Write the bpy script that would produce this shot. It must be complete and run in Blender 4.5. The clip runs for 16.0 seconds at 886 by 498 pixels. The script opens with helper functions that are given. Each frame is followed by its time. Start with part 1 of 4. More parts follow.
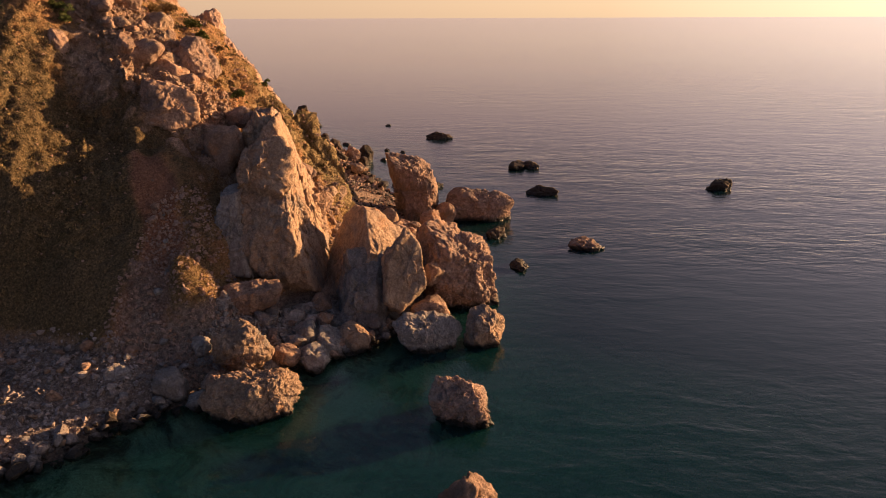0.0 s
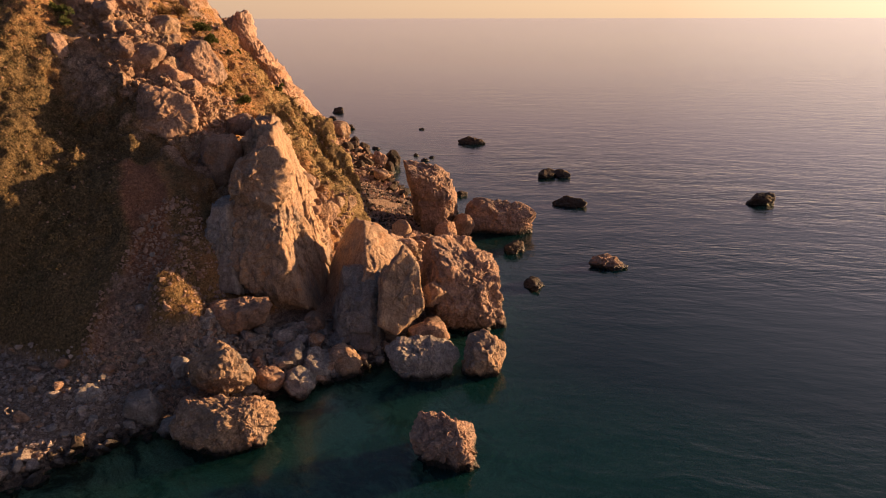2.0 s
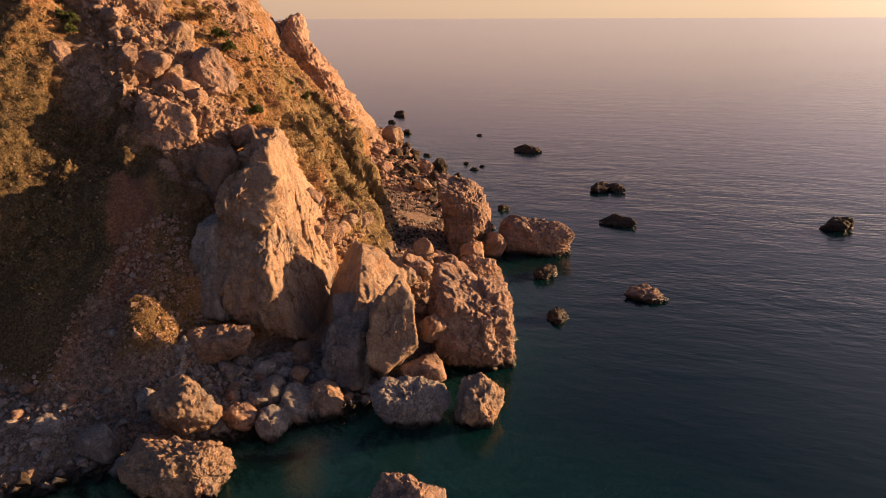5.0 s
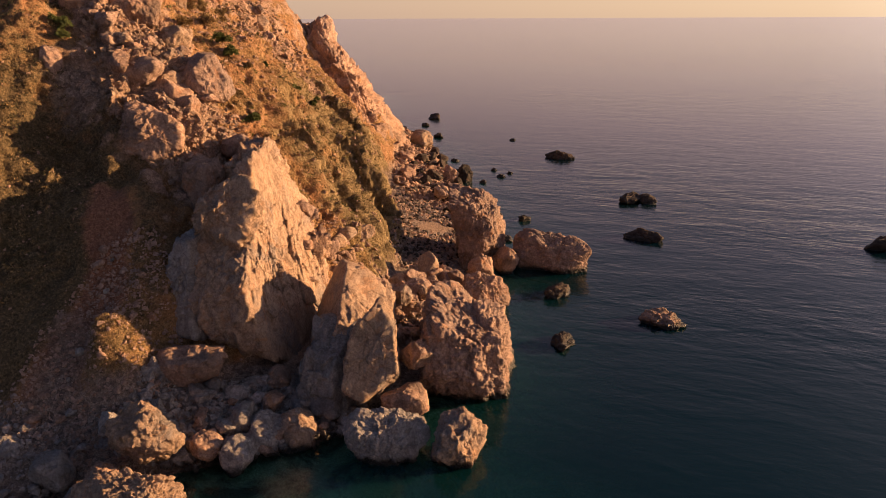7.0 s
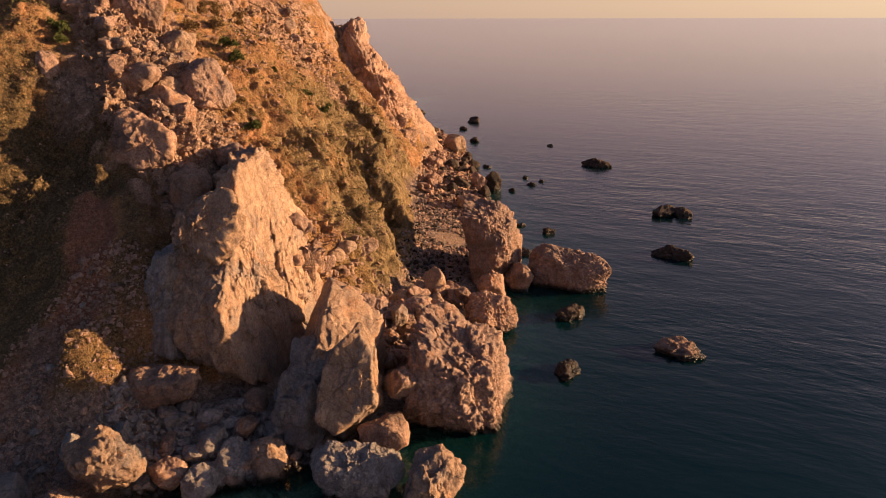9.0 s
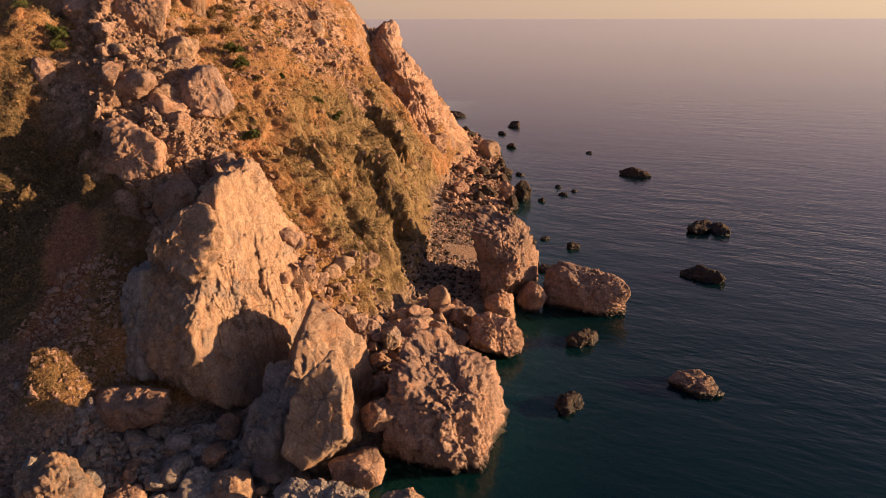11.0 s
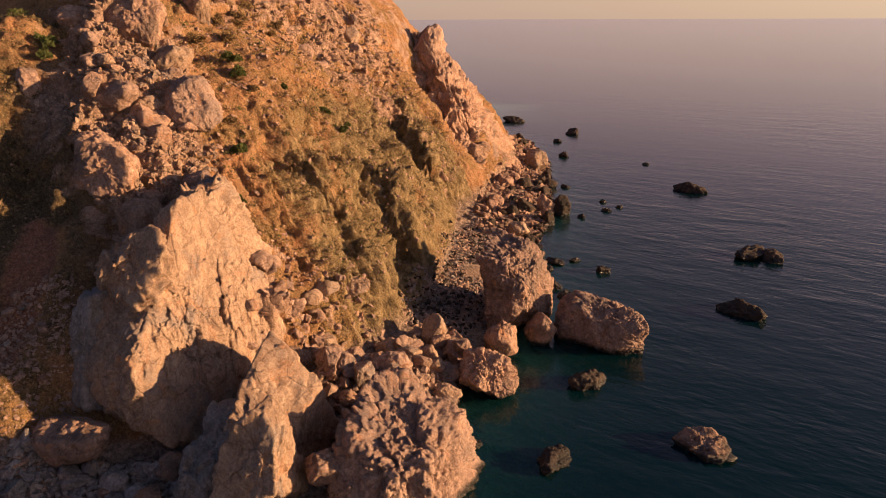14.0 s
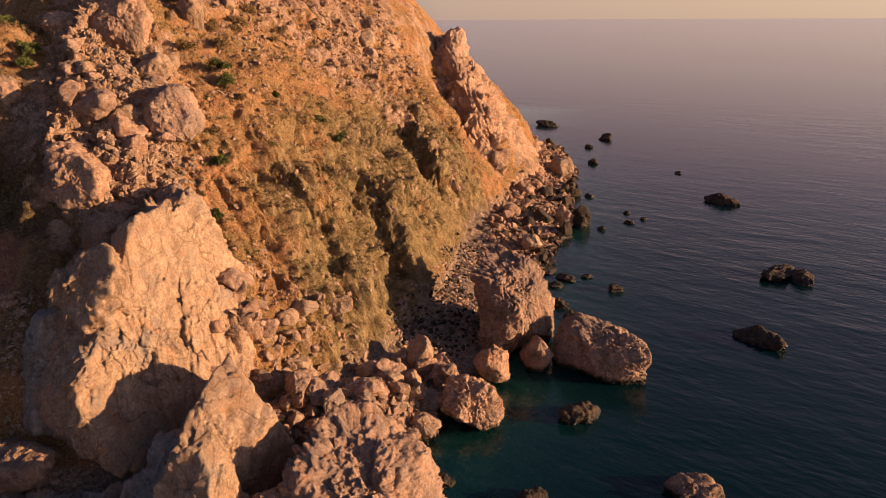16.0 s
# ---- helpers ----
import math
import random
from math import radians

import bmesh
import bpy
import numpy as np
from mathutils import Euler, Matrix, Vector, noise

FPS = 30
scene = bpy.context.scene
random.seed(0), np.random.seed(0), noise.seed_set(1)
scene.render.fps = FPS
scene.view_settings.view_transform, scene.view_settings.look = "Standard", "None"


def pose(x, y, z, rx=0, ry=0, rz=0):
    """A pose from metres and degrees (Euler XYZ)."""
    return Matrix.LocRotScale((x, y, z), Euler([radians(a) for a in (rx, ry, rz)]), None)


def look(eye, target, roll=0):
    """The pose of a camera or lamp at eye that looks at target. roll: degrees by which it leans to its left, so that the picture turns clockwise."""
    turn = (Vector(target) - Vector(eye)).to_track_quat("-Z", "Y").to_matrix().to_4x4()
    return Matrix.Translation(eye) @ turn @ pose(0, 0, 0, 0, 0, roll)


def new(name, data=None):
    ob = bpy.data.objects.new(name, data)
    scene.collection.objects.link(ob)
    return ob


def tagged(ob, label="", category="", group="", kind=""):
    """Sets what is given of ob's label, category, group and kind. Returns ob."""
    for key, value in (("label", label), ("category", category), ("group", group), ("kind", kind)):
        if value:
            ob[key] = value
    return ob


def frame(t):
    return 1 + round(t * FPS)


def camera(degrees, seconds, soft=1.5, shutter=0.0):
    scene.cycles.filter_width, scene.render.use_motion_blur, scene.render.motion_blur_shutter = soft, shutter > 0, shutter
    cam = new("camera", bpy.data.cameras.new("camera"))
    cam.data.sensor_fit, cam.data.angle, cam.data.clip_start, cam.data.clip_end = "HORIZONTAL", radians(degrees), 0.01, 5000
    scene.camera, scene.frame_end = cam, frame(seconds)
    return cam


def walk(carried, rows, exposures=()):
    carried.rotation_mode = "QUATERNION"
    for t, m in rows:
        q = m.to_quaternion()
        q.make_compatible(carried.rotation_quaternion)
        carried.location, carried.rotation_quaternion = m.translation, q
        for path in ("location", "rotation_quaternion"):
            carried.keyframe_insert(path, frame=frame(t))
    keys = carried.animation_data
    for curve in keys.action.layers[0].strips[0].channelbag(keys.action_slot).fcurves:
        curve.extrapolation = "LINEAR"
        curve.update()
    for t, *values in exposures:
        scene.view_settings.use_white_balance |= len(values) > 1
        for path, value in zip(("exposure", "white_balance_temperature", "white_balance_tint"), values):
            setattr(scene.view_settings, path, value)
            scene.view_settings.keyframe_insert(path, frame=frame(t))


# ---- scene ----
cam = camera(64.6, 16.0, 0.9)
PATH = [
    (0, (-0.109, -0.198, 23.309), (-0.126, 1.699, 22.674), -0.2),
    (0.5, (0.698, 0.733, 23.351), (0.651, 2.629, 22.716), -0.2),
    (1, (1.529, 1.654, 23.435), (1.448, 3.549, 22.801), -0.2),
    (1.5, (2.357, 2.62, 23.525), (2.242, 4.513, 22.891), -0.2),
    (2, (3.211, 3.561, 23.601), (3.06, 5.451, 22.967), -0.1),
    (2.5, (4.051, 4.54, 23.677), (3.86, 6.427, 23.042), -0.2),
    (3, (4.835, 5.622, 23.722), (4.605, 7.505, 23.086), -0.2),
    (3.5, (5.62, 6.638, 23.769), (5.352, 8.516, 23.133), -0.2),
    (4, (6.434, 7.567, 23.864), (6.128, 9.439, 23.229), -0.2),
    (6.5, (10.312, 12.716, 24.244), (9.837, 14.553, 23.61), -0.3),
    (7, (11.102, 13.793, 24.345), (10.592, 15.62, 23.711), -0.3),
    (7.5, (11.836, 14.879, 24.43), (11.291, 16.696, 23.796), -0.2),
    (8, (12.523, 15.956, 24.538), (11.943, 17.762, 23.903), -0.2),
    (8.5, (13.214, 16.992, 24.617), (12.6, 18.787, 23.983), -0.2),
    (9, (13.894, 18.08, 24.703), (13.243, 19.862, 24.069), -0.2),
    (11.5, (16.963, 23.721, 25.181), (16.14, 25.43, 24.548), -0.2),
    (12, (17.596, 24.875, 25.289), (16.74, 26.567, 24.655), -0.2),
    (12.5, (18.22, 26.039, 25.392), (17.331, 27.715, 24.758), -0.2),
    (13, (18.794, 27.25, 25.458), (17.872, 28.908, 24.825), -0.3),
    (13.5, (19.329, 28.48, 25.522), (18.374, 30.12, 24.891), -0.3),
    (14, (19.819, 29.621, 25.599), (18.835, 31.243, 24.968), -0.3),
    (14.5, (20.297, 30.816, 25.687), (19.282, 32.419, 25.055), -0.4),
    (15, (20.753, 32.068, 25.765), (19.707, 33.651, 25.134), -0.4),
    (15.5, (21.221, 33.326, 25.868), (20.151, 34.893, 25.237), -0.4),
    (16, (21.659, 34.596, 25.964), (20.566, 36.147, 25.334), -0.4),
]
walk(cam, [(t, look(eye, target, roll)) for t, eye, target, roll in PATH], [(0.0, 1.36, 6050, 20), (7.0, 1.26, 5750, 20), (16.0, 1.16, 5560, 20)])

# ---- sky, sun ----
SUN_AZ, SUN_EL = radians(27.0), radians(9.3)      # azimuth from +x towards +y
sun_dir = Vector((math.cos(SUN_AZ) * math.cos(SUN_EL), math.sin(SUN_AZ) * math.cos(SUN_EL), math.sin(SUN_EL)))
world = bpy.data.worlds.new("world")
scene.world = world
world.use_nodes = True
wt = world.node_tree
sky = wt.nodes.new("ShaderNodeTexSky")
sky.sky_type = "NISHITA"
sky.sun_disc = False
sky.sun_elevation = radians(9.0)
sky.sun_rotation = math.pi / 2 - SUN_AZ
sky.air_density, sky.dust_density, sky.ozone_density = 1.0, 0.5, 4.0
# warm evening haze that lies along the whole horizon, a little stronger towards the sun
ray = wt.nodes.new("ShaderNodeTexCoord").outputs["Generated"]
parts_of = wt.nodes.new("ShaderNodeSeparateXYZ")
wt.links.new(ray, parts_of.inputs[0])
low = wt.nodes.new("ShaderNodeValToRGB")
low.color_ramp.elements[1].position, low.color_ramp.elements[1].color = 0.6, (0.135, 0.19, 0.285, 1)
low.color_ramp.elements[0].color = (1.0, 1.0, 1.0, 1)
for place, shade in ((0.04, (1.02, 0.89, 0.71, 1)), (0.10, (1.06, 0.82, 0.62, 1)), (0.17, (0.88, 0.67, 0.51, 1)), (0.25, (0.53, 0.46, 0.44, 1))):
    low.color_ramp.elements.new(place).color = shade
wt.links.new(parts_of.outputs[2], low.inputs[0])
sunward = wt.nodes.new("ShaderNodeVectorMath")
sunward.operation = "DOT_PRODUCT"
wt.links.new(ray, sunward.inputs[0])
sunward.inputs[1].default_value = (math.cos(SUN_AZ), math.sin(SUN_AZ), 0)
warm = wt.nodes.new("ShaderNodeValToRGB")
warm.color_ramp.elements[0].position, warm.color_ramp.elements[0].color = 0.0, (0.02, 0.024, 0.04, 1)
warm.color_ramp.elements[1].position, warm.color_ramp.elements[1].color = 0.95, (0.90, 0.56, 0.255, 1)
for place, shade in ((0.30, (0.035, 0.035, 0.06, 1)), (0.43, (0.58, 0.34, 0.195, 1))):
    warm.color_ramp.elements.new(place).color = shade
half = wt.nodes.new("ShaderNodeMath")
half.operation = "MULTIPLY_ADD"
half.inputs[1].default_value, half.inputs[2].default_value = 0.5, 0.5
wt.links.new(sunward.outputs["Value"], half.inputs[0])
wt.links.new(half.outputs[0], warm.inputs[0])
haze = wt.nodes.new("ShaderNodeMix")
haze.data_type, haze.blend_type = "RGBA", "MULTIPLY"
haze.inputs[0].default_value = 1.0
wt.links.new(low.outputs[0], haze.inputs[6])
wt.links.new(warm.outputs[0], haze.inputs[7])
veil = wt.nodes.new("ShaderNodeBackground")
veil.inputs[1].default_value = 0.345
wt.links.new(haze.outputs[2], veil.inputs[0])
wt.links.new(sky.outputs[0], wt.nodes["Background"].inputs[0])
wt.nodes["Background"].inputs[1].default_value = 0.032
both = wt.nodes.new("ShaderNodeAddShader")
wt.links.new(wt.nodes["Background"].outputs[0], both.inputs[0])
wt.links.new(veil.outputs[0], both.inputs[1])
# pale blue aureole high round the sun
aureole = wt.nodes.new("ShaderNodeVectorMath")
aureole.operation = "DOT_PRODUCT"
wt.links.new(ray, aureole.inputs[0])
aureole.inputs[1].default_value = tuple(sun_dir)
ring = wt.nodes.new("ShaderNodeValToRGB")
ring.color_ramp.elements[0].position, ring.color_ramp.elements[0].color = 0.62, (0, 0, 0, 1)
ring.color_ramp.elements[1].position, ring.color_ramp.elements[1].color = 0.95, (0.20, 0.165, 0.14, 1)
wt.links.new(aureole.outputs["Value"], ring.inputs[0])
glow = wt.nodes.new("ShaderNodeBackground")
wt.links.new(ring.outputs[0], glow.inputs[0])
glow.inputs[1].default_value = 0.6
all_sky = wt.nodes.new("ShaderNodeAddShader")
wt.links.new(both.outputs[0], all_sky.inputs[0])
wt.links.new(glow.outputs[0], all_sky.inputs[1])
wt.links.new(all_sky.outputs[0], wt.nodes["World Output"].inputs["Surface"])
sun = new("sun", bpy.data.lights.new("sun", "SUN"))
sun.data.energy, sun.data.angle, sun.data.color = 5.0, radians(0.6), (1.0, 0.585, 0.235)
sun.matrix_world = look((0, 0, 0), -sun_dir)


# ---- numpy noise ----
def hashed(ix, iy, iz, k):
    h = (ix.astype(np.int64) * 374761393 + iy.astype(np.int64) * 668265263 + iz.astype(np.int64) * 2147483647 + k * 1274126177) & 0xFFFFFFFF
    h = ((h ^ (h >> 13)) * 1274126177) & 0xFFFFFFFF
    h = ((h ^ (h >> 16)) * 2246822519) & 0xFFFFFFFF
    return ((h ^ (h >> 15)) & 0xFFFFFF) / float(0xFFFFFF)


def vnoise(p, k=0):
    """Gradient noise, about -1 to 1, at the points p (n, 3)."""
    i = np.floor(p)
    f = p - i
    i = i.astype(np.int64)
    w = f * f * f * (f * (f * 6 - 15) + 10)
    out = np.zeros(len(p))
    for dx in (0, 1):
        for dy in (0, 1):
            for dz in (0, 1):
                c = (i[:, 0] + dx, i[:, 1] + dy, i[:, 2] + dz)
                g = [hashed(*c, k * 3 + j) * 2 - 1 for j in range(3)]
                v = g[0] * (f[:, 0] - dx) + g[1] * (f[:, 1] - dy) + g[2] * (f[:, 2] - dz)
                wx = w[:, 0] if dx else 1 - w[:, 0]
                wy = w[:, 1] if dy else 1 - w[:, 1]
                wz = w[:, 2] if dz else 1 - w[:, 2]
                out += v * wx * wy * wz
    return out * 1.4


def fractal(p, octaves=4, gain=0.5, k=0):
    out, a, s = np.zeros(len(p)), 1.0, 1.0
    for o in range(octaves):
        out += a * vnoise(p * s + 17.3 * o, k + o)
        a, s = a * gain, s * 2.03
    return out


def ridged(p, octaves=4, gain=0.5, k=0):
    out, a, s = np.zeros(len(p)), 1.0, 1.0
    for o in range(octaves):
        out += a * (0.55 - 2 * np.abs(vnoise(p * s + 9.1 * o, k + o)))
        a, s = a * gain, s * 2.07
    return out


def worley(p, k=0):
    """Distances to the nearest and the second nearest seed, and the nearest seed's own number."""
    i = np.floor(p).astype(np.int64)
    f1, f2, own = np.full(len(p), 9.0), np.full(len(p), 9.0), np.zeros(len(p))
    for dx in (-1, 0, 1):
        for dy in (-1, 0, 1):
            for dz in (-1, 0, 1):
                c = (i[:, 0] + dx, i[:, 1] + dy, i[:, 2] + dz)
                q = np.stack([c[j] + 0.1 + 0.8 * hashed(*c, k + j) for j in range(3)], 1)
                d = np.sqrt(((q - p) ** 2).sum(1))
                near = d < f1
                f2 = np.where(near, f1, np.minimum(f2, d))
                own = np.where(near, hashed(*c, k + 7), own)
                f1 = np.where(near, d, f1)
    return f1, f2, own


def facets(p, k=0, crack=0.5):
    """Relief of broken rock, about -1 to 1: each cell of p a tilted face of its own, with cracks between."""
    i = np.floor(p).astype(np.int64)
    f1, f2 = np.full(len(p), 9.0), np.full(len(p), 9.0)
    height = np.zeros(len(p))
    for dx in (-1, 0, 1):
        for dy in (-1, 0, 1):
            for dz in (-1, 0, 1):
                c = (i[:, 0] + dx, i[:, 1] + dy, i[:, 2] + dz)
                q = p - np.stack([c[j] + 0.05 + 0.9 * hashed(*c, k + j) for j in range(3)], 1)
                d = np.sqrt((q ** 2).sum(1))
                tilt = sum(q[:, j] * (hashed(*c, k + 10 + j) * 2 - 1) for j in range(3)) * 1.3 + (hashed(*c, k + 7) - 0.5) * 1.1
                near = d < f1
                f2 = np.where(near, f1, np.minimum(f2, d))
                height = np.where(near, tilt, height)
                f1 = np.where(near, d, f1)
    return height - crack * (1 - smooth(f2 - f1, 0.0, 0.16))


def smooth(v, lo, hi):
    t = np.clip((v - lo) / (hi - lo), 0, 1)
    return t * t * (3 - 2 * t)


def warped(p, scale, amount, k):
    return p / scale + amount * np.stack([vnoise(p / (scale * 0.8), k + j) for j in range(3)], 1)


# ---- materials ----
def tree_of(name):
    m = bpy.data.materials.new(name)
    m.use_nodes = True
    return m, m.node_tree, m.node_tree.nodes["Principled BSDF"]


def node(nt, kind, **values):
    n = nt.nodes.new("ShaderNode" + kind)
    for key, value in values.items():
        n.inputs[key.replace("_", " ")].default_value = value
    return n


def noise_node(nt, where, scale, detail=6.0, rough=0.6, distortion=0.0):
    n = node(nt, "TexNoise", Scale=scale, Detail=detail, Roughness=rough, Distortion=distortion)
    nt.links.new(where, n.inputs["Vector"])
    return n.outputs["Fac"]


def ramp(nt, fac, lo, hi, a=(0, 0, 0, 1), b=(1, 1, 1, 1)):
    n = nt.nodes.new("ShaderNodeValToRGB")
    n.color_ramp.elements[0].position, n.color_ramp.elements[1].position = lo, hi
    n.color_ramp.elements[0].color, n.color_ramp.elements[1].color = a, b
    nt.links.new(fac, n.inputs[0])
    return n.outputs[0]


def mixed(nt, fac, a, b, blend="MIX"):
    n = nt.nodes.new("ShaderNodeMix")
    n.data_type, n.blend_type = "RGBA", blend
    for value, key in ((fac, 0), (a, 6), (b, 7)):
        if isinstance(value, (float, int)):
            n.inputs[key].default_value = value
        elif isinstance(value, tuple):
            n.inputs[key].default_value = (*value[:3], 1)
        else:
            nt.links.new(value, n.inputs[key])
    return n.outputs[2]


def sums(nt, op, a, b=0.0):
    n = nt.nodes.new("ShaderNodeMath")
    n.operation = op
    for j, value in enumerate((a, b)):
        if isinstance(value, (float, int)):
            n.inputs[j].default_value = value
        else:
            nt.links.new(value, n.inputs[j])
    return n.outputs[0]


def bumped(nt, shader, heights):
    """heights: (socket, strength, distance), one upon another."""
    last = None
    for height, strength, distance in heights:
        b = node(nt, "Bump", Strength=strength, Distance=distance)
        nt.links.new(height, b.inputs["Height"])
        if last:
            nt.links.new(last, b.inputs["Normal"])
        last = b.outputs[0]
    nt.links.new(last, shader.inputs["Normal"])


def rock_material(name, pale, mid, dark, rust, rust_amount=0.5, tide=True):
    m, nt, sh = tree_of(name)
    at = nt.nodes.new("ShaderNodeNewGeometry").outputs["Position"]
    info = nt.nodes.new("ShaderNodeObjectInfo").outputs["Random"]
    big = noise_node(nt, at, 0.35, 5)
    mids = noise_node(nt, at, 1.6, 8, 0.65, 0.4)
    fine = noise_node(nt, at, 7.0, 8, 0.75)
    grain = noise_node(nt, at, 26.0, 5, 0.7)
    tall = node(nt, "Mapping", Scale=(1.0, 1.0, 0.3))
    nt.links.new(at, tall.inputs[0])
    streak = noise_node(nt, tall.outputs[0], 2.4, 7, 0.7, 0.5)
    col = mixed(nt, ramp(nt, mids, 0.38, 0.62), mid, pale)
    col = mixed(nt, 0.7, col, ramp(nt, streak, 0.35, 0.6, (0.62, 0.58, 0.55, 1), (1.08, 1.08, 1.08, 1)), "MULTIPLY")
    col = mixed(nt, ramp(nt, big, 0.52, 0.66), col, dark)
    stain = noise_node(nt, at, 0.8, 7, 0.7, 0.8)
    lo = 0.66 - 0.2 * rust_amount
    col = mixed(nt, ramp(nt, stain, lo, lo + 0.16), col, rust)
    pits = nt.nodes.new("ShaderNodeTexVoronoi")
    pits.inputs["Scale"].default_value = 3.2
    nt.links.new(at, pits.inputs["Vector"])
    cracks = nt.nodes.new("ShaderNodeTexVoronoi")
    cracks.feature = "DISTANCE_TO_EDGE"
    cracks.inputs["Scale"].default_value = 0.9
    warp = mixed(nt, 0.25, at, node(nt, "TexNoise", Scale=1.3, Detail=4.0).outputs["Color"])
    nt.links.new(warp, cracks.inputs["Vector"])
    crack = ramp(nt, cracks.outputs["Distance"], 0.0, 0.035)
    col = mixed(nt, 1.0, col, ramp(nt, fine, 0.3, 0.66, (0.56, 0.54, 0.52, 1), (1.2, 1.19, 1.17, 1)), "MULTIPLY")
    col = mixed(nt, 0.35, col, ramp(nt, cracks.outputs["Distance"], 0.0, 0.03, (0.45, 0.4, 0.37, 1), (1, 1, 1, 1)), "MULTIPLY")
    shade = sums(nt, "ADD", sums(nt, "MULTIPLY", info, 0.28), 0.76)
    tint = nt.nodes.new("ShaderNodeCombineColor")
    for j in range(3):
        nt.links.new(shade, tint.inputs[j])
    col = mixed(nt, 1.0, col, tint.outputs[0], "MULTIPLY")
    rough = 0.9
    if tide:                                         # wet, weed-dark band along the waterline
        split = nt.nodes.new("ShaderNodeSeparateXYZ")
        nt.links.new(at, split.inputs[0])
        level = sums(nt, "ADD", split.outputs[2], sums(nt, "MULTIPLY", sums(nt, "SUBTRACT", mids, 0.5), -0.9))
        wet = ramp(nt, sums(nt, "MULTIPLY", level, 0.5), 0.12, 0.3)
        col = mixed(nt, wet, (0.022, 0.018, 0.013), col)
        rough = sums(nt, "ADD", sums(nt, "MULTIPLY", wet, 0.5), 0.4)
    nt.links.new(col, sh.inputs["Base Color"])
    if isinstance(rough, float):
        sh.inputs["Roughness"].default_value = rough
    else:
        nt.links.new(rough, sh.inputs["Roughness"])
    sh.inputs["Specular IOR Level"].default_value = 0.25
    bumped(nt, sh, [(mids, 0.3, 0.25), (streak, 0.3, 0.2), (crack, 0.4, 0.12), (pits.outputs["Distance"], 0.15, 0.10), (fine, 0.7, 0.16), (grain, 0.8, 0.05)])
    return m


PALE = rock_material("pale_limestone", (0.50, 0.36, 0.25), (0.38, 0.26, 0.177), (0.28, 0.228, 0.195), (0.46, 0.25, 0.13), 0.6)
GREY = rock_material("grey_limestone", (0.40, 0.355, 0.32), (0.30, 0.265, 0.235), (0.21, 0.19, 0.175), (0.36, 0.23, 0.14), 0.25)
ROSY = rock_material("rosy_breccia", (0.50, 0.35, 0.262), (0.37, 0.248, 0.188), (0.28, 0.205, 0.17), (0.44, 0.22, 0.11), 0.5)
BROWN = rock_material("brown_crag", (0.50, 0.34, 0.245), (0.37, 0.235, 0.165), (0.22, 0.155, 0.12), (0.44, 0.215, 0.10), 0.55)
SHINGLE_STONE = rock_material("shingle_stone", (0.50, 0.425, 0.375), (0.33, 0.27, 0.24), (0.17, 0.145, 0.13), (0.22, 0.135, 0.09), 0.3)
DARK = rock_material("dark_weedy_rock", (0.10, 0.075, 0.055), (0.06, 0.045, 0.035), (0.035, 0.03, 0.025), (0.11, 0.06, 0.025), 0.4)


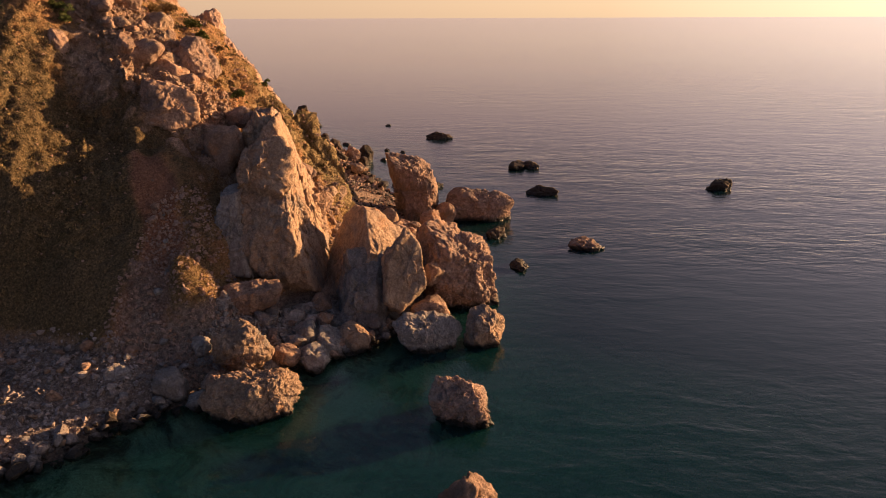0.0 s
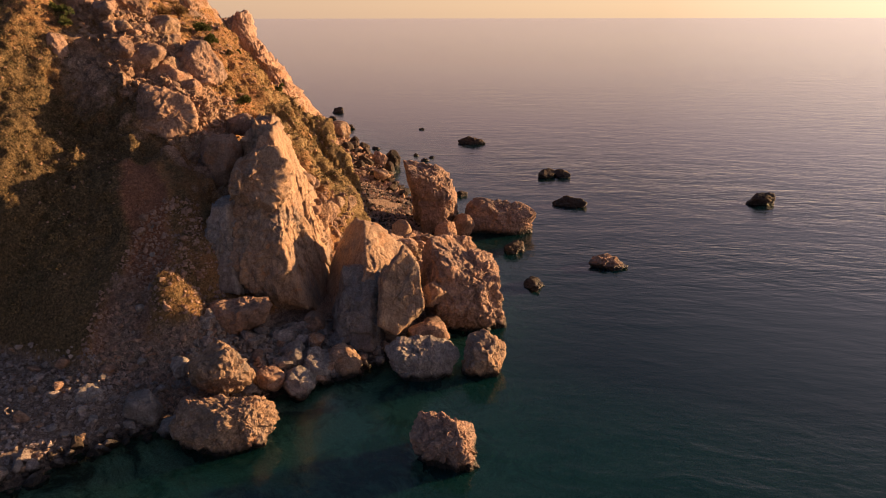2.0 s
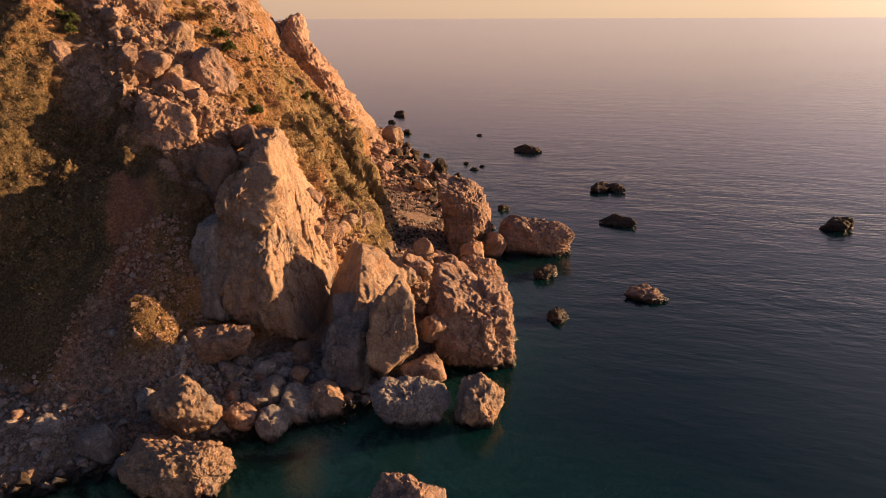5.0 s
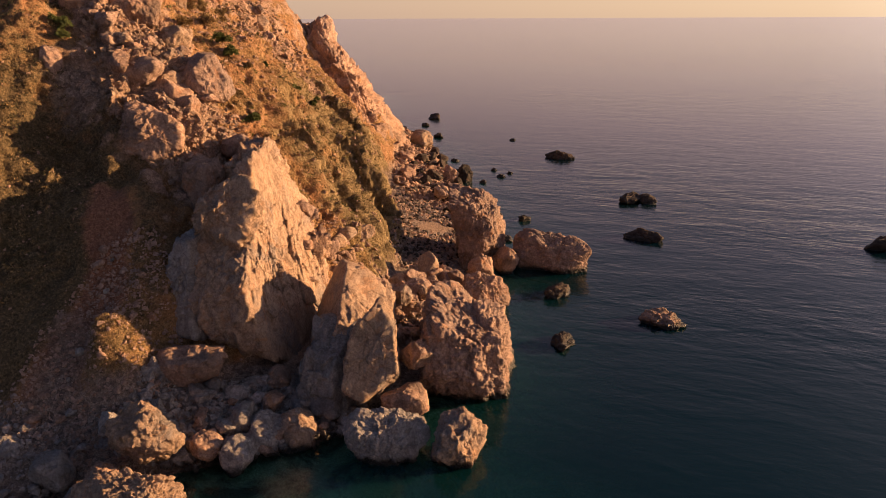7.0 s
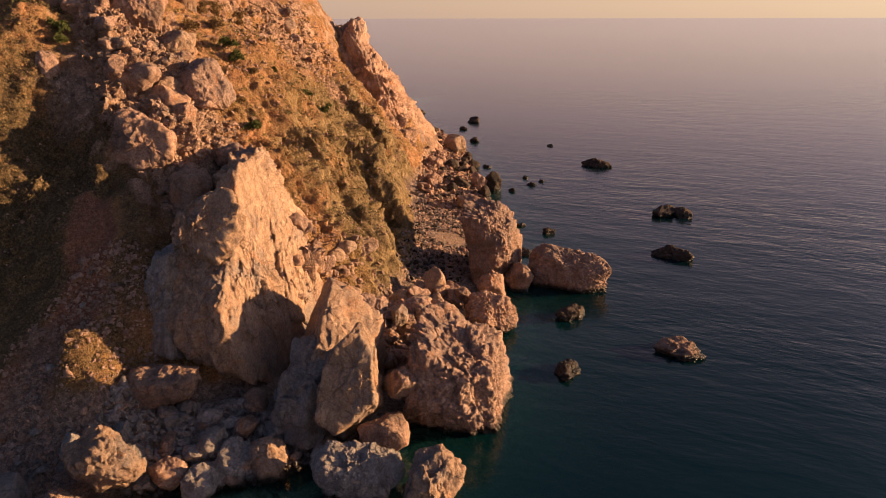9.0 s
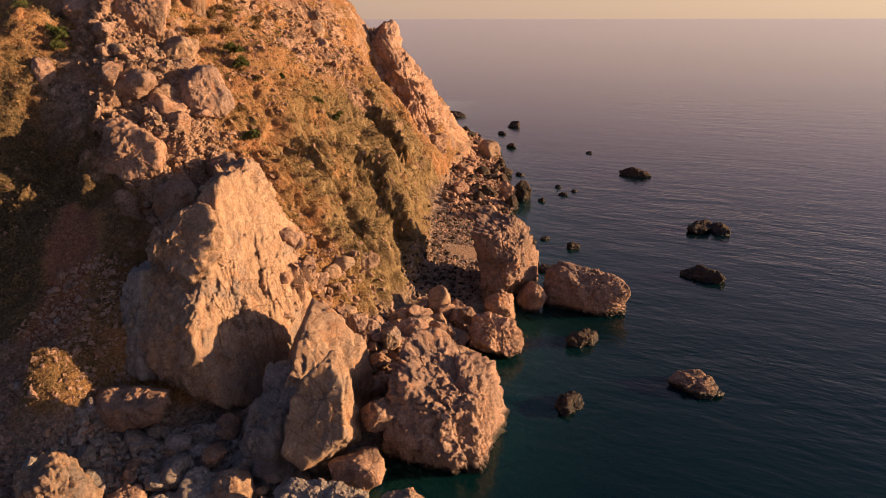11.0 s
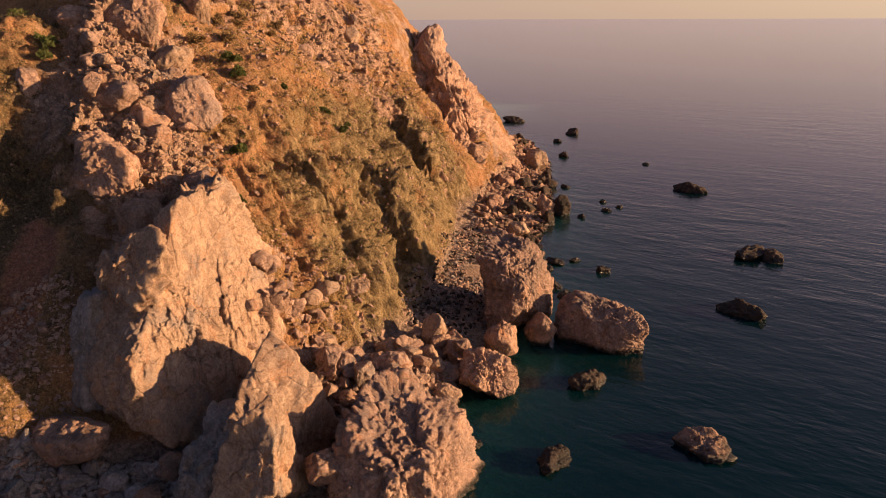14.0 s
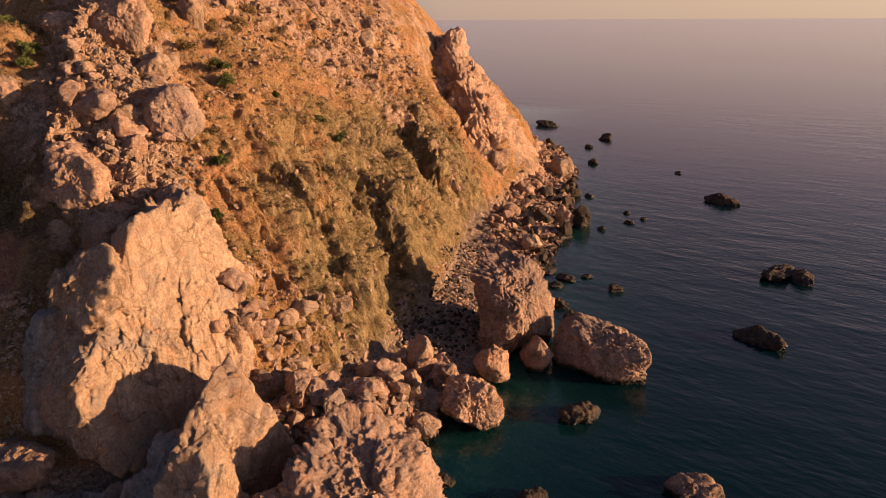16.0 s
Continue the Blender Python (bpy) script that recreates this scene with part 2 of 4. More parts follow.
def ground_material():
    m, nt, sh = tree_of("hillside_soil")
    at = nt.nodes.new("ShaderNodeNewGeometry").outputs["Position"]

    def layer(name):
        n = nt.nodes.new("ShaderNodeAttribute")
        n.attribute_name = name
        return n.outputs["Fac"]
    big = noise_node(nt, at, 0.22, 5, 0.6, 0.5)
    mids = noise_node(nt, at, 1.1, 8, 0.65, 0.3)
    fine = noise_node(nt, at, 6.0, 8, 0.7)
    grit = nt.nodes.new("ShaderNodeTexVoronoi")
    grit.inputs["Scale"].default_value = 4.5
    nt.links.new(at, grit.inputs["Vector"])
    soil = mixed(nt, ramp(nt, mids, 0.35, 0.65), (0.34, 0.18, 0.085), (0.54, 0.315, 0.165))
    scrub = mixed(nt, ramp(nt, fine, 0.35, 0.65), (0.17, 0.12, 0.052), (0.37, 0.245, 0.112))
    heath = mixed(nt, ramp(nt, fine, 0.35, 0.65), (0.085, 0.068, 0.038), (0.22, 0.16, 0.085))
    marl = mixed(nt, ramp(nt, mids, 0.35, 0.65), (0.185, 0.138, 0.071), (0.40, 0.302, 0.16))
    earth = mixed(nt, ramp(nt, fine, 0.3, 0.7), (0.26, 0.13, 0.08), (0.38, 0.20, 0.125))
    stone = mixed(nt, ramp(nt, mids, 0.35, 0.65), (0.34, 0.225, 0.165), (0.53, 0.37, 0.27))
    scree = mixed(nt, ramp(nt, grit.outputs["Color"], 0.2, 0.9), (0.22, 0.165, 0.135), (0.43, 0.335, 0.265))
    sand = mixed(nt, ramp(nt, fine, 0.3, 0.7), (0.30, 0.21, 0.15), (0.44, 0.32, 0.24))
    bed = mixed(nt, ramp(nt, noise_node(nt, at, 0.33, 6, 0.7, 0.6), 0.46, 0.60), (0.56, 0.56, 0.44), (0.05, 0.052, 0.038))
    col = mixed(nt, ramp(nt, sums(nt, "ADD", sums(nt, "MULTIPLY", big, 0.7), sums(nt, "MULTIPLY", mids, 0.3)), 0.42, 0.60), soil, scrub)
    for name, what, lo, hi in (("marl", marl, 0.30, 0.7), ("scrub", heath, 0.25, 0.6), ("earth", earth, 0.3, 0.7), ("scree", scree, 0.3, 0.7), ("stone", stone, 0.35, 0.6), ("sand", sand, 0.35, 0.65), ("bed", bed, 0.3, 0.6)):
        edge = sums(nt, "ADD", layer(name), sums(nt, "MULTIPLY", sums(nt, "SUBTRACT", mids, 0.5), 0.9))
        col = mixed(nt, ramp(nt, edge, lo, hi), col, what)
    col = mixed(nt, 1.0, col, ramp(nt, fine, 0.25, 0.75, (0.5, 0.48, 0.46, 1), (1.2, 1.18, 1.15, 1)), "MULTIPLY")
    specks = noise_node(nt, at, 15.0, 4, 0.75)
    col = mixed(nt, 0.8, col, ramp(nt, specks, 0.38, 0.62, (0.55, 0.53, 0.5, 1), (1.4, 1.38, 1.35, 1)), "MULTIPLY")
    split = nt.nodes.new("ShaderNodeSeparateXYZ")
    nt.links.new(at, split.inputs[0])
    level = sums(nt, "ADD", split.outputs[2], sums(nt, "MULTIPLY", sums(nt, "SUBTRACT", mids, 0.5), -0.6))
    wet = ramp(nt, sums(nt, "ABSOLUTE", level), 0.15, 0.5)
    col = mixed(nt, wet, mixed(nt, 0.35, (0.02, 0.017, 0.012), col), col)
    nt.links.new(col, sh.inputs["Base Color"])
    sh.inputs["Roughness"].default_value = 0.95
    sh.inputs["Specular IOR Level"].default_value = 0.15
    bumped(nt, sh, [(mids, 0.8, 0.4), (grit.outputs["Distance"], 0.6, 0.16), (fine, 1.0, 0.2), (noise_node(nt, at, 22.0, 5, 0.7), 0.8, 0.05)])
    return m


GROUND = ground_material()


def water_material():
    m, nt, sh = tree_of("sea_water")
    out = nt.nodes["Material Output"]
    at = nt.nodes.new("ShaderNodeNewGeometry").outputs["Position"]
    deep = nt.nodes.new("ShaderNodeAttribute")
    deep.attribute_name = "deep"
    turned = node(nt, "Mapping", Rotation=(0, 0, radians(24)), Scale=(0.45, 1.0, 1.0))
    nt.links.new(at, turned.inputs[0])
    swell = noise_node(nt, turned.outputs[0], 0.16, 3, 0.5, 0.3)
    chop = noise_node(nt, turned.outputs[0], 0.5, 3, 0.5, 0.5)
    ripple = noise_node(nt, turned.outputs[0], 1.5, 3, 0.5, 0.3)
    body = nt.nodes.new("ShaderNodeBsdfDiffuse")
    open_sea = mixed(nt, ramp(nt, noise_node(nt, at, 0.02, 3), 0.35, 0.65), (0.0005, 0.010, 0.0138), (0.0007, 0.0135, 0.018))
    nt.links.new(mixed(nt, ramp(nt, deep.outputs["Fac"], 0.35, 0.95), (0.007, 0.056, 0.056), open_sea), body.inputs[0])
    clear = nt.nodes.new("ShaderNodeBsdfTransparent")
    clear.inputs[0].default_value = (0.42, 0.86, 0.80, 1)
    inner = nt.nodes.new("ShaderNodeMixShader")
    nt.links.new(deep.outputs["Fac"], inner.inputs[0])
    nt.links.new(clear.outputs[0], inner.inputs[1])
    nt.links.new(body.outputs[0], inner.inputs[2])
    gloss = nt.nodes.new("ShaderNodeBsdfGlossy")
    gloss.inputs["Roughness"].default_value = 0.16
    gloss.inputs["Color"].default_value = (0.95, 0.95, 0.95, 1)
    fres = node(nt, "Fresnel", IOR=1.33)
    slick = ramp(nt, noise_node(nt, turned.outputs[0], 0.006, 4, 0.55, 1.0), 0.40, 0.58)
    split = nt.nodes.new("ShaderNodeSeparateXYZ")
    nt.links.new(at, split.inputs[0])
    inshore = nt.nodes.new("ShaderNodeMapRange")            # the offshore water lies calmer
    for key, value in (("From Min", 45.0), ("From Max", 200.0), ("To Min", 1.15), ("To Max", 0.4)):
        inshore.inputs[key].default_value = value
    nt.links.new(split.outputs[1], inshore.inputs["Value"])
    lively = sums(nt, "MULTIPLY", sums(nt, "ADD", sums(nt, "MULTIPLY", slick, 0.9), 0.2), inshore.outputs[0])
    last = None
    for height, strength, distance in ((swell, 0.22, 1.0), (chop, 0.5, 0.33), (ripple, 0.6, 0.12)):
        b = node(nt, "Bump", Distance=distance)
        nt.links.new(sums(nt, "MULTIPLY", lively, strength), b.inputs["Strength"])
        nt.links.new(height, b.inputs["Height"])
        if last:
            nt.links.new(last, b.inputs["Normal"])
        last = b.outputs[0]
    nt.links.new(last, gloss.inputs["Normal"])
    nt.links.new(last, fres.inputs["Normal"])
    mix = nt.nodes.new("ShaderNodeMixShader")
    nt.links.new(fres.outputs[0], mix.inputs[0])
    nt.links.new(inner.outputs[0], mix.inputs[1])
    nt.links.new(gloss.outputs[0], mix.inputs[2])
    nt.links.new(mix.outputs[0], out.inputs["Surface"])
    nt.nodes.remove(sh)
    return m


WATER = water_material()


def leaf_material(name, a, b):
    m, nt, sh = tree_of(name)
    at = nt.nodes.new("ShaderNodeNewGeometry")
    col = mixed(nt, at.outputs["Random Per Island"], a, b)
    col = mixed(nt, 0.6, col, ramp(nt, noise_node(nt, at.outputs["Position"], 3.0, 4), 0.3, 0.7, (0.5, 0.5, 0.5, 1), (1.1, 1.1, 1.1, 1)), "MULTIPLY")
    nt.links.new(col, sh.inputs["Base Color"])
    sh.inputs["Roughness"].default_value = 0.85
    sh.inputs["Specular IOR Level"].default_value = 0.15
    return m


GREEN = leaf_material("shrub_leaves", (0.065, 0.085, 0.02), (0.15, 0.165, 0.05))
OLIVE = leaf_material("olive_scrub", (0.09, 0.075, 0.032), (0.19, 0.15, 0.07))
DRY = leaf_material("dry_scrub", (0.17, 0.115, 0.05), (0.32, 0.22, 0.10))
HEATH = leaf_material("dark_heath", (0.05, 0.047, 0.022), (0.13, 0.105, 0.052))
TWIG = leaf_material("twigs", (0.10, 0.07, 0.045), (0.20, 0.14, 0.09))


# ---- terrain ----
FOOT = [(-75, 24), (-45, 36), (-29, 42.3), (-22, 40.6), (-16.5, 43.6), (-13, 48.5), (-11.2, 54), (-9.8, 60), (-9.4, 66), (-9.8, 73),
        (-11.2, 78), (-17.0, 92.0), (-22.4, 102), (-24.5, 113), (-27, 121), (-31, 135), (-38, 149), (-48, 164), (-66, 176), (-110, 190)]
SHORE = [(-75, 12), (-45, 24), (-30, 29.0), (-25, 30.6), (-21.6, 32.8), (-20.2, 35.8), (-17, 38.3), (-11.5, 42.5), (-6.5, 46.0), (-2.5, 50.5), (-0.5, 57), (-1.5, 64), (-2.5, 71), (-3.5, 80), (-6.5, 90), (-10.5, 99),
         (-13, 108), (-15.6, 117), (-20, 127.5), (-25, 138), (-29, 147), (-41, 166), (-60, 181), (-110, 197)]


def line_distance(x, y, line):
    """Signed distance from a broken line, inland positive, and the way along it."""
    best, side, along, run = np.full(x.shape, 1e9), np.ones(x.shape), np.zeros(x.shape), 0.0
    for (ax, ay), (bx, by) in zip(line[:-1], line[1:]):
        dx, dy = bx - ax, by - ay
        size = math.hypot(dx, dy)
        t = np.clip(((x - ax) * dx + (y - ay) * dy) / size ** 2, 0, 1)
        d = np.hypot(x - ax - t * dx, y - ay - t * dy)
        near = d < best - 1e-9
        best = np.where(near, d, best)
        side = np.where(near, np.sign(dx * (y - ay) - dy * (x - ax) + 1e-9), side)
        along = np.where(near, run + t * size, along)
        run += size
    return best * side, along


def rib(x, y, a, b, width, height):
    dx, dy = b[0] - a[0], b[1] - a[1]
    t = np.clip(((x - a[0]) * dx + (y - a[1]) * dy) / (dx * dx + dy * dy), 0, 1)
    d2 = (x - a[0] - t * dx) ** 2 + (y - a[1] - t * dy) ** 2
    return height * np.exp(-d2 / width ** 2)


RIBS = [((-15, 57), (-23, 60), 3.0, 0.5), ((-23, 60), (-31, 65), 3.5, 0.4), ((-31.5, 47.5), (-34, 58), 2.8, 4.8), ((-11.8, 57), (-13, 61), 1.8, 2.0), ((-30.5, 54.8), (-23.8, 54.6), 1.7, -2.3), ((-24.8, 52.8), (-23.8, 53.4), 1.0, -0.8),
        ((-31, 119), (-38, 121), 3.2, -4.2), ((-47, 124), (-62, 136), 5.5, 2.4), ((-18.3, 44.0), (-18.6, 44.8), 1.1, 1.0), ((-17.4, 45.8), (-18.4, 44.9), 1.2, 0.95), ((-16.6, 43.2), (-14.9, 44.8), 1.2, 1.1), ((-16.8, 47.2), (-14.2, 49.8), 1.6, -1.9), ((-22.5, 52), (-19, 45.5), 2.0, -0.7), ((-22, 43.5), (-23.5, 48), 2.6, -1.5), ((-11, 78.5), (-16, 80.5), 1.6, 2.6),
        ((-11.5, 75), (-15, 77), 1.7, -1.0), ((-20, 82.5), (-27, 77), 4.0, 1.2), ((-24.0, 103.2), (-31, 104.6), 1.6, 1.0), ((-24.5, 100), (-29.5, 101), 1.8, -1.0),
        ((-27.6, 94.2), (-25.0, 95.4), 2.0, -3.4), ((-22.4, 96.6), (-27.4, 99.4), 1.3, 4.4), ((-20.3, 74.0), (-19.4, 74.9), 0.8, -1.4), ((-15.6, 77.4), (-14.4, 78), 1.1, -1.7), ((-14.1, 69.9), (-13.7, 70.2), 0.7, -1.2),
        ((-15.3, 69), (-15, 69.3), 0.6, -1.0), ((-16.8, 75.6), (-16.3, 76), 0.8, -1.2), ((-18.9, 68.7), (-18.4, 69.1), 0.6, -0.9), ((-20.5, 69), (-26, 79), 3.5, 1.9),
        ((-36, 101), (-40, 97), 3.0, 0.8), ((-23.5, 90), (-30, 93), 3.0, 1.2), ((-27, 52), (-24, 49), 2.2, -1.0), ((-46, 119), (-58, 122), 5.0, 1.6),
        ((-22, 107), (-23.5, 114), 3.0, 1.0), ((-16, 71), (-21, 69), 1.4, -0.9), ((-19, 86), (-22, 84.5), 1.3, -1.3), ((-16, 73), (-18, 72), 1.2, 0.9)]


def land(x, y):
    """Height of the ground without its fine relief, and the distances from foot and shore."""
    d, along = line_distance(x, y, FOOT)
    s, _ = line_distance(x, y, SHORE)
    far = smooth(y + 0.3 * (x + 10), 52, 72)
    inland = np.maximum(d, 0)
    foot = 2.0 + 0.5 * (1 - far)
    z = foot + inland * (0.96 + 0.06 * far) + (2.1 + 1.1 * far) * (1 - np.exp(-inland / 1.3))
    beach = foot * np.clip(s / np.maximum(s - d, 0.5), 0, 1) ** 0.9
    sea = -0.16 * np.maximum(-s, 0) - 0.6 * (1 - np.exp(-np.maximum(-s, 0) / 1.5))
    z = np.where(d > 0, z, np.where(s > 0, beach, np.maximum(sea, -9)))
    for a, b, width, height in RIBS:
        z = z + rib(x, y, a, b, width, height) * smooth(d, -1.5, 1.5)
    z = z + rib(x, y, (-7.2, 60.4), (-3.4, 65.2), 2.4, 2.0) * smooth(s, 0.0, 2.5)          # the rubble pile
    z = np.where(z > 27, 27 + (z - 27) * 0.75, z)
    return z, d, s, along, far


def steps(*spans):
    return np.unique(np.concatenate([np.arange(a, b, h) for a, b, h in spans]))


gx = steps((-150, -60, 3.0), (-60, -42, 0.6), (-42, -4, 0.145), (-4, 10, 0.5), (10, 60, 2.0))
gy = steps((-10, 24, 2.0), (24, 33, 0.6), (33, 112, 0.165), (112, 150, 0.4), (150, 250, 3.0))
X, Y = np.meshgrid(gx, gy, indexing="ij")
Z, FD, SD, ALONG, FAR = land(X, Y)
nx, ny = X.shape
zx, zy = np.gradient(Z, gx, axis=0), np.gradient(Z, gy, axis=1)
N = np.stack([-zx, -zy, np.ones_like(Z)], -1)
N /= np.linalg.norm(N, axis=-1, keepdims=True)
P = np.stack([X, Y, Z], -1).reshape(-1, 3)
fd, sd, al, fr = FD.ravel(), SD.ravel(), ALONG.ravel(), FAR.ravel()
up = smooth(fd, -0.5, 4.0)
face = fr * smooth(fd, -0.6, 0.4) * (1 - smooth(fd, 9, 17))                       # eroded marl over the far beach
spur = np.maximum(rib(P[:, 0], P[:, 1], (-14, 55), (-24, 60), 3.6, 1.0), rib(P[:, 0], P[:, 1], (-24, 60), (-32, 66), 4.2, 1.0))
crag = np.clip(spur + 0.9 * rib(P[:, 0], P[:, 1], (-11, 54), (-12.5, 64), 2.4, 1.0) + rib(P[:, 0], P[:, 1], (-28, 121), (-44, 128), 6.0, 1.0) + 0.8 * rib(P[:, 0], P[:, 1], (-24, 101), (-40, 99), 4.0, 1.0)
               + 0.8 * rib(P[:, 0], P[:, 1], (-38, 75), (-44, 100), 7.0, 1.0) + 0.7 * rib(P[:, 0], P[:, 1], (-34, 94), (-46, 116), 6.0, 1.0), 0, 1)
gully = np.clip(rib(P[:, 0], P[:, 1], (-23.2, 52.2), (-22.0, 50.6), 1.2, 1.0) + rib(P[:, 0], P[:, 1], (-22.0, 50.6), (-20.4, 47.2), 1.3, 1.0) + rib(P[:, 0], P[:, 1], (-20.4, 47.2), (-20.8, 43.0), 1.2, 1.0)
                + 0.8 * rib(P[:, 0], P[:, 1], (-20.8, 43.0), (-21.0, 40.6), 1.4, 1.0), 0, 1)
# large hummocks, eroded runnels down the face, blocky crags, small ledges and clods
rough = 0.75 * fractal(P / 5.5, 4, 0.5, 11) * up
runnel = np.stack([al / 2.0 + 0.35 * vnoise(P / 2.5, 60), fd / 8.0, 0 * fd], 1)
rough += face * 0.55 * ridged(runnel, 4, 0.55, 21)
rills = np.stack([al / 0.75 + 0.5 * vnoise(P / 1.2, 63), fd / 3.2, P[:, 2] / 6.0], 1)
rough += face * 0.26 * ridged(rills, 3, 0.6, 37)
torn = smooth(fractal(P / 4.0, 2, 0.5, 91), -0.15, 0.3)
ledge = np.stack([al / 1.0 + 0.3 * vnoise(P / 1.5, 61), fd / 1.9, P[:, 2] / 2.4], 1)
rough += face * (0.12 + 0.38 * torn) * facets(ledge, 43, 0.8)
rough += face * (0.06 + 0.16 * torn) * facets(warped(P, 0.55, 0.3, 27), 45, 0.6)
own = facets(warped(P, 2.2, 0.3, 31), 5)
rough += crag * (0.5 * own + 0.32 * facets(warped(P, 0.9, 0.3, 35), 9, 0.3) + 0.12 * facets(warped(P, 0.45, 0.3, 36), 12, 0.3) + 0.2 * ridged(P / 3.2, 3, 0.5, 41))
plain = up * (1 - 0.8 * gully)
rough += plain * (0.14 * fractal(P / 1.6, 3, 0.55, 51) + 0.10 * facets(warped(P, 0.8, 0.4, 29), 47, 0.5) + 0.08 * facets(warped(P, 0.4, 0.3, 30), 48, 0.4))
scars = vnoise(np.stack([al / 1.7 + 0.4 * vnoise(P / 2.0, 65), fd / 3.6, P[:, 2] / 8.0], 1), 95)
rough -= face * 0.85 * smooth(scars, 0.22, 0.42) * smooth(vnoise(P / 9.0, 96), -0.35, 0.1)
bowl = rib(P[:, 0], P[:, 1], (-29, 52), (-44, 52), 7.0, 1.0) * smooth(fd, 2, 5) * (1 - gully)
rough += bowl * (0.5 * ridged(P / 3.0, 3, 0.5, 55) + 0.22 * facets(warped(P, 1.1, 0.3, 56), 57, 0.5))
rough -= 0.45 * gully * up
rough *= smooth(sd, -6.0, 3.0) * 0.85 + 0.15
P2 = P + N.reshape(-1, 3) * rough[:, None]


def grid_mesh(name, verts, nx, ny, layers):
    i = np.arange(nx * ny).reshape(nx, ny)
    quads = np.stack([i[:-1, :-1], i[1:, :-1], i[1:, 1:], i[:-1, 1:]], -1).reshape(-1, 4)
    me = bpy.data.meshes.new(name)
    me.vertices.add(len(verts))
    me.vertices.foreach_set("co", verts.astype(np.float32).ravel())
    me.loops.add(quads.size)
    me.loops.foreach_set("vertex_index", quads.astype(np.int32).ravel())
    me.polygons.add(len(quads))
    me.polygons.foreach_set("loop_start", np.arange(0, quads.size, 4, dtype=np.int32))
    me.polygons.foreach_set("use_smooth", np.ones(len(quads), dtype=bool))
    me.update(calc_edges=True)
    for key, value in layers.items():
        me.attributes.new(key, "FLOAT", "POINT").data.foreach_set("value", np.asarray(value, dtype=np.float32))
    me.validate()
    return me


px, py = P[:, 0], P[:, 1]
layers = {
    "marl": np.clip(smooth(py + 0.3 * (px + 10), 60, 71) * (1 - smooth(py, 105, 113)) * smooth(fd, -0.6, 0.4) * (1 - smooth(fd, 7.5, 14)) * (0.98 + 0.75 * fractal(P / 6.5, 3, 0.5, 93)), 0, 1),
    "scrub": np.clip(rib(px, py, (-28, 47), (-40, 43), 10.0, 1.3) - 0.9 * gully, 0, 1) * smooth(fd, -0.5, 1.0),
    "earth": np.clip(gully, 0, 1),
    "scree": np.clip(rib(px, py, (-15.2, 41.5), (-13.2, 47), 2.5, 1.0) + 0.7 * rib(px, py, (-21.0, 44.5), (-20.2, 40.5), 2.0, 1.0) + rib(px, py, (-24, 62), (-29, 58), 2.6, 0.8) + smooth(-fd, -1.0, 0.5) * (sd > -1), 0, 1),
    "stone": np.clip(crag * smooth(own, -0.4, 0.1) + 0.65 * spur, 0, 1),
    "sand": rib(px, py, (-10.9, 85.8), (-10.6, 90.5), 1.6, 1.2),
    "bed": smooth(-sd, -0.3, 1.2),
}
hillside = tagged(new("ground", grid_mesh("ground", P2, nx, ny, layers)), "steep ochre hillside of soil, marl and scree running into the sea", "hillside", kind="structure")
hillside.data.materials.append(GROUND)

# the sea, one sheet to the horizon
wx = steps((-4900, -600, 430), (-600, -60, 45), (-60, 60, 1.0), (60, 600, 45), (600, 4901, 430))
wy = steps((-4900, -600, 430), (-600, 0, 45), (0, 190, 1.0), (190, 600, 41), (600, 4901, 430))
WX, WY = np.meshgrid(wx, wy, indexing="ij")
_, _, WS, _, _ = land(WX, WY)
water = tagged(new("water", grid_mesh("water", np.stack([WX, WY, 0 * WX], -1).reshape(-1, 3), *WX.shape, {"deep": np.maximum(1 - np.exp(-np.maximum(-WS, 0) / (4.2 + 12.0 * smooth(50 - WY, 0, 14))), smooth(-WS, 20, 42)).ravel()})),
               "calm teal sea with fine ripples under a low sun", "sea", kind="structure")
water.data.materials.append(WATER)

from mathutils.bvhtree import BVHTree
quads = np.arange(nx * ny).reshape(nx, ny)
quads = np.stack([quads[:-1, :-1], quads[1:, :-1], quads[1:, 1:], quads[:-1, 1:]], -1).reshape(-1, 4)
ground_tree = BVHTree.FromPolygons(P2.tolist(), quads.tolist())


def ground_at(x, y):
    hit, normal, _, _ = ground_tree.ray_cast(Vector((x, y, 90)), Vector((0, 0, -1)))
    return (hit.z, normal) if hit else (0.0, Vector((0, 0, 1)))


# ---- rocks ----
BALLS = {}


def ball(level):
    if level not in BALLS:
        bm = bmesh.new()
        bmesh.ops.create_icosphere(bm, subdivisions=level, radius=1.0)
        v = np.array([tuple(q.co) for q in bm.verts])
        f = np.array([[q.index for q in face.verts] for face in bm.faces])
        bm.free()
        BALLS[level] = (v / np.linalg.norm(v, axis=1, keepdims=True), f)
    return BALLS[level]


def tri_mesh(name, verts, tris, smooth_faces=True):
    me = bpy.data.meshes.new(name)
    me.vertices.add(len(verts))
    me.vertices.foreach_set("co", np.asarray(verts, dtype=np.float32).ravel())
    me.loops.add(tris.size)
    me.loops.foreach_set("vertex_index", tris.astype(np.int32).ravel())
    me.polygons.add(len(tris))
    me.polygons.foreach_set("loop_start", np.arange(0, tris.size, 3, dtype=np.int32))
    me.polygons.foreach_set("use_smooth", np.full(len(tris), smooth_faces))
    me.update(calc_edges=True)
    return me


def blunt(values, k):
    """A soft minimum over the last axis."""
    return -np.log(np.exp(-k * values).sum(-1)) / k


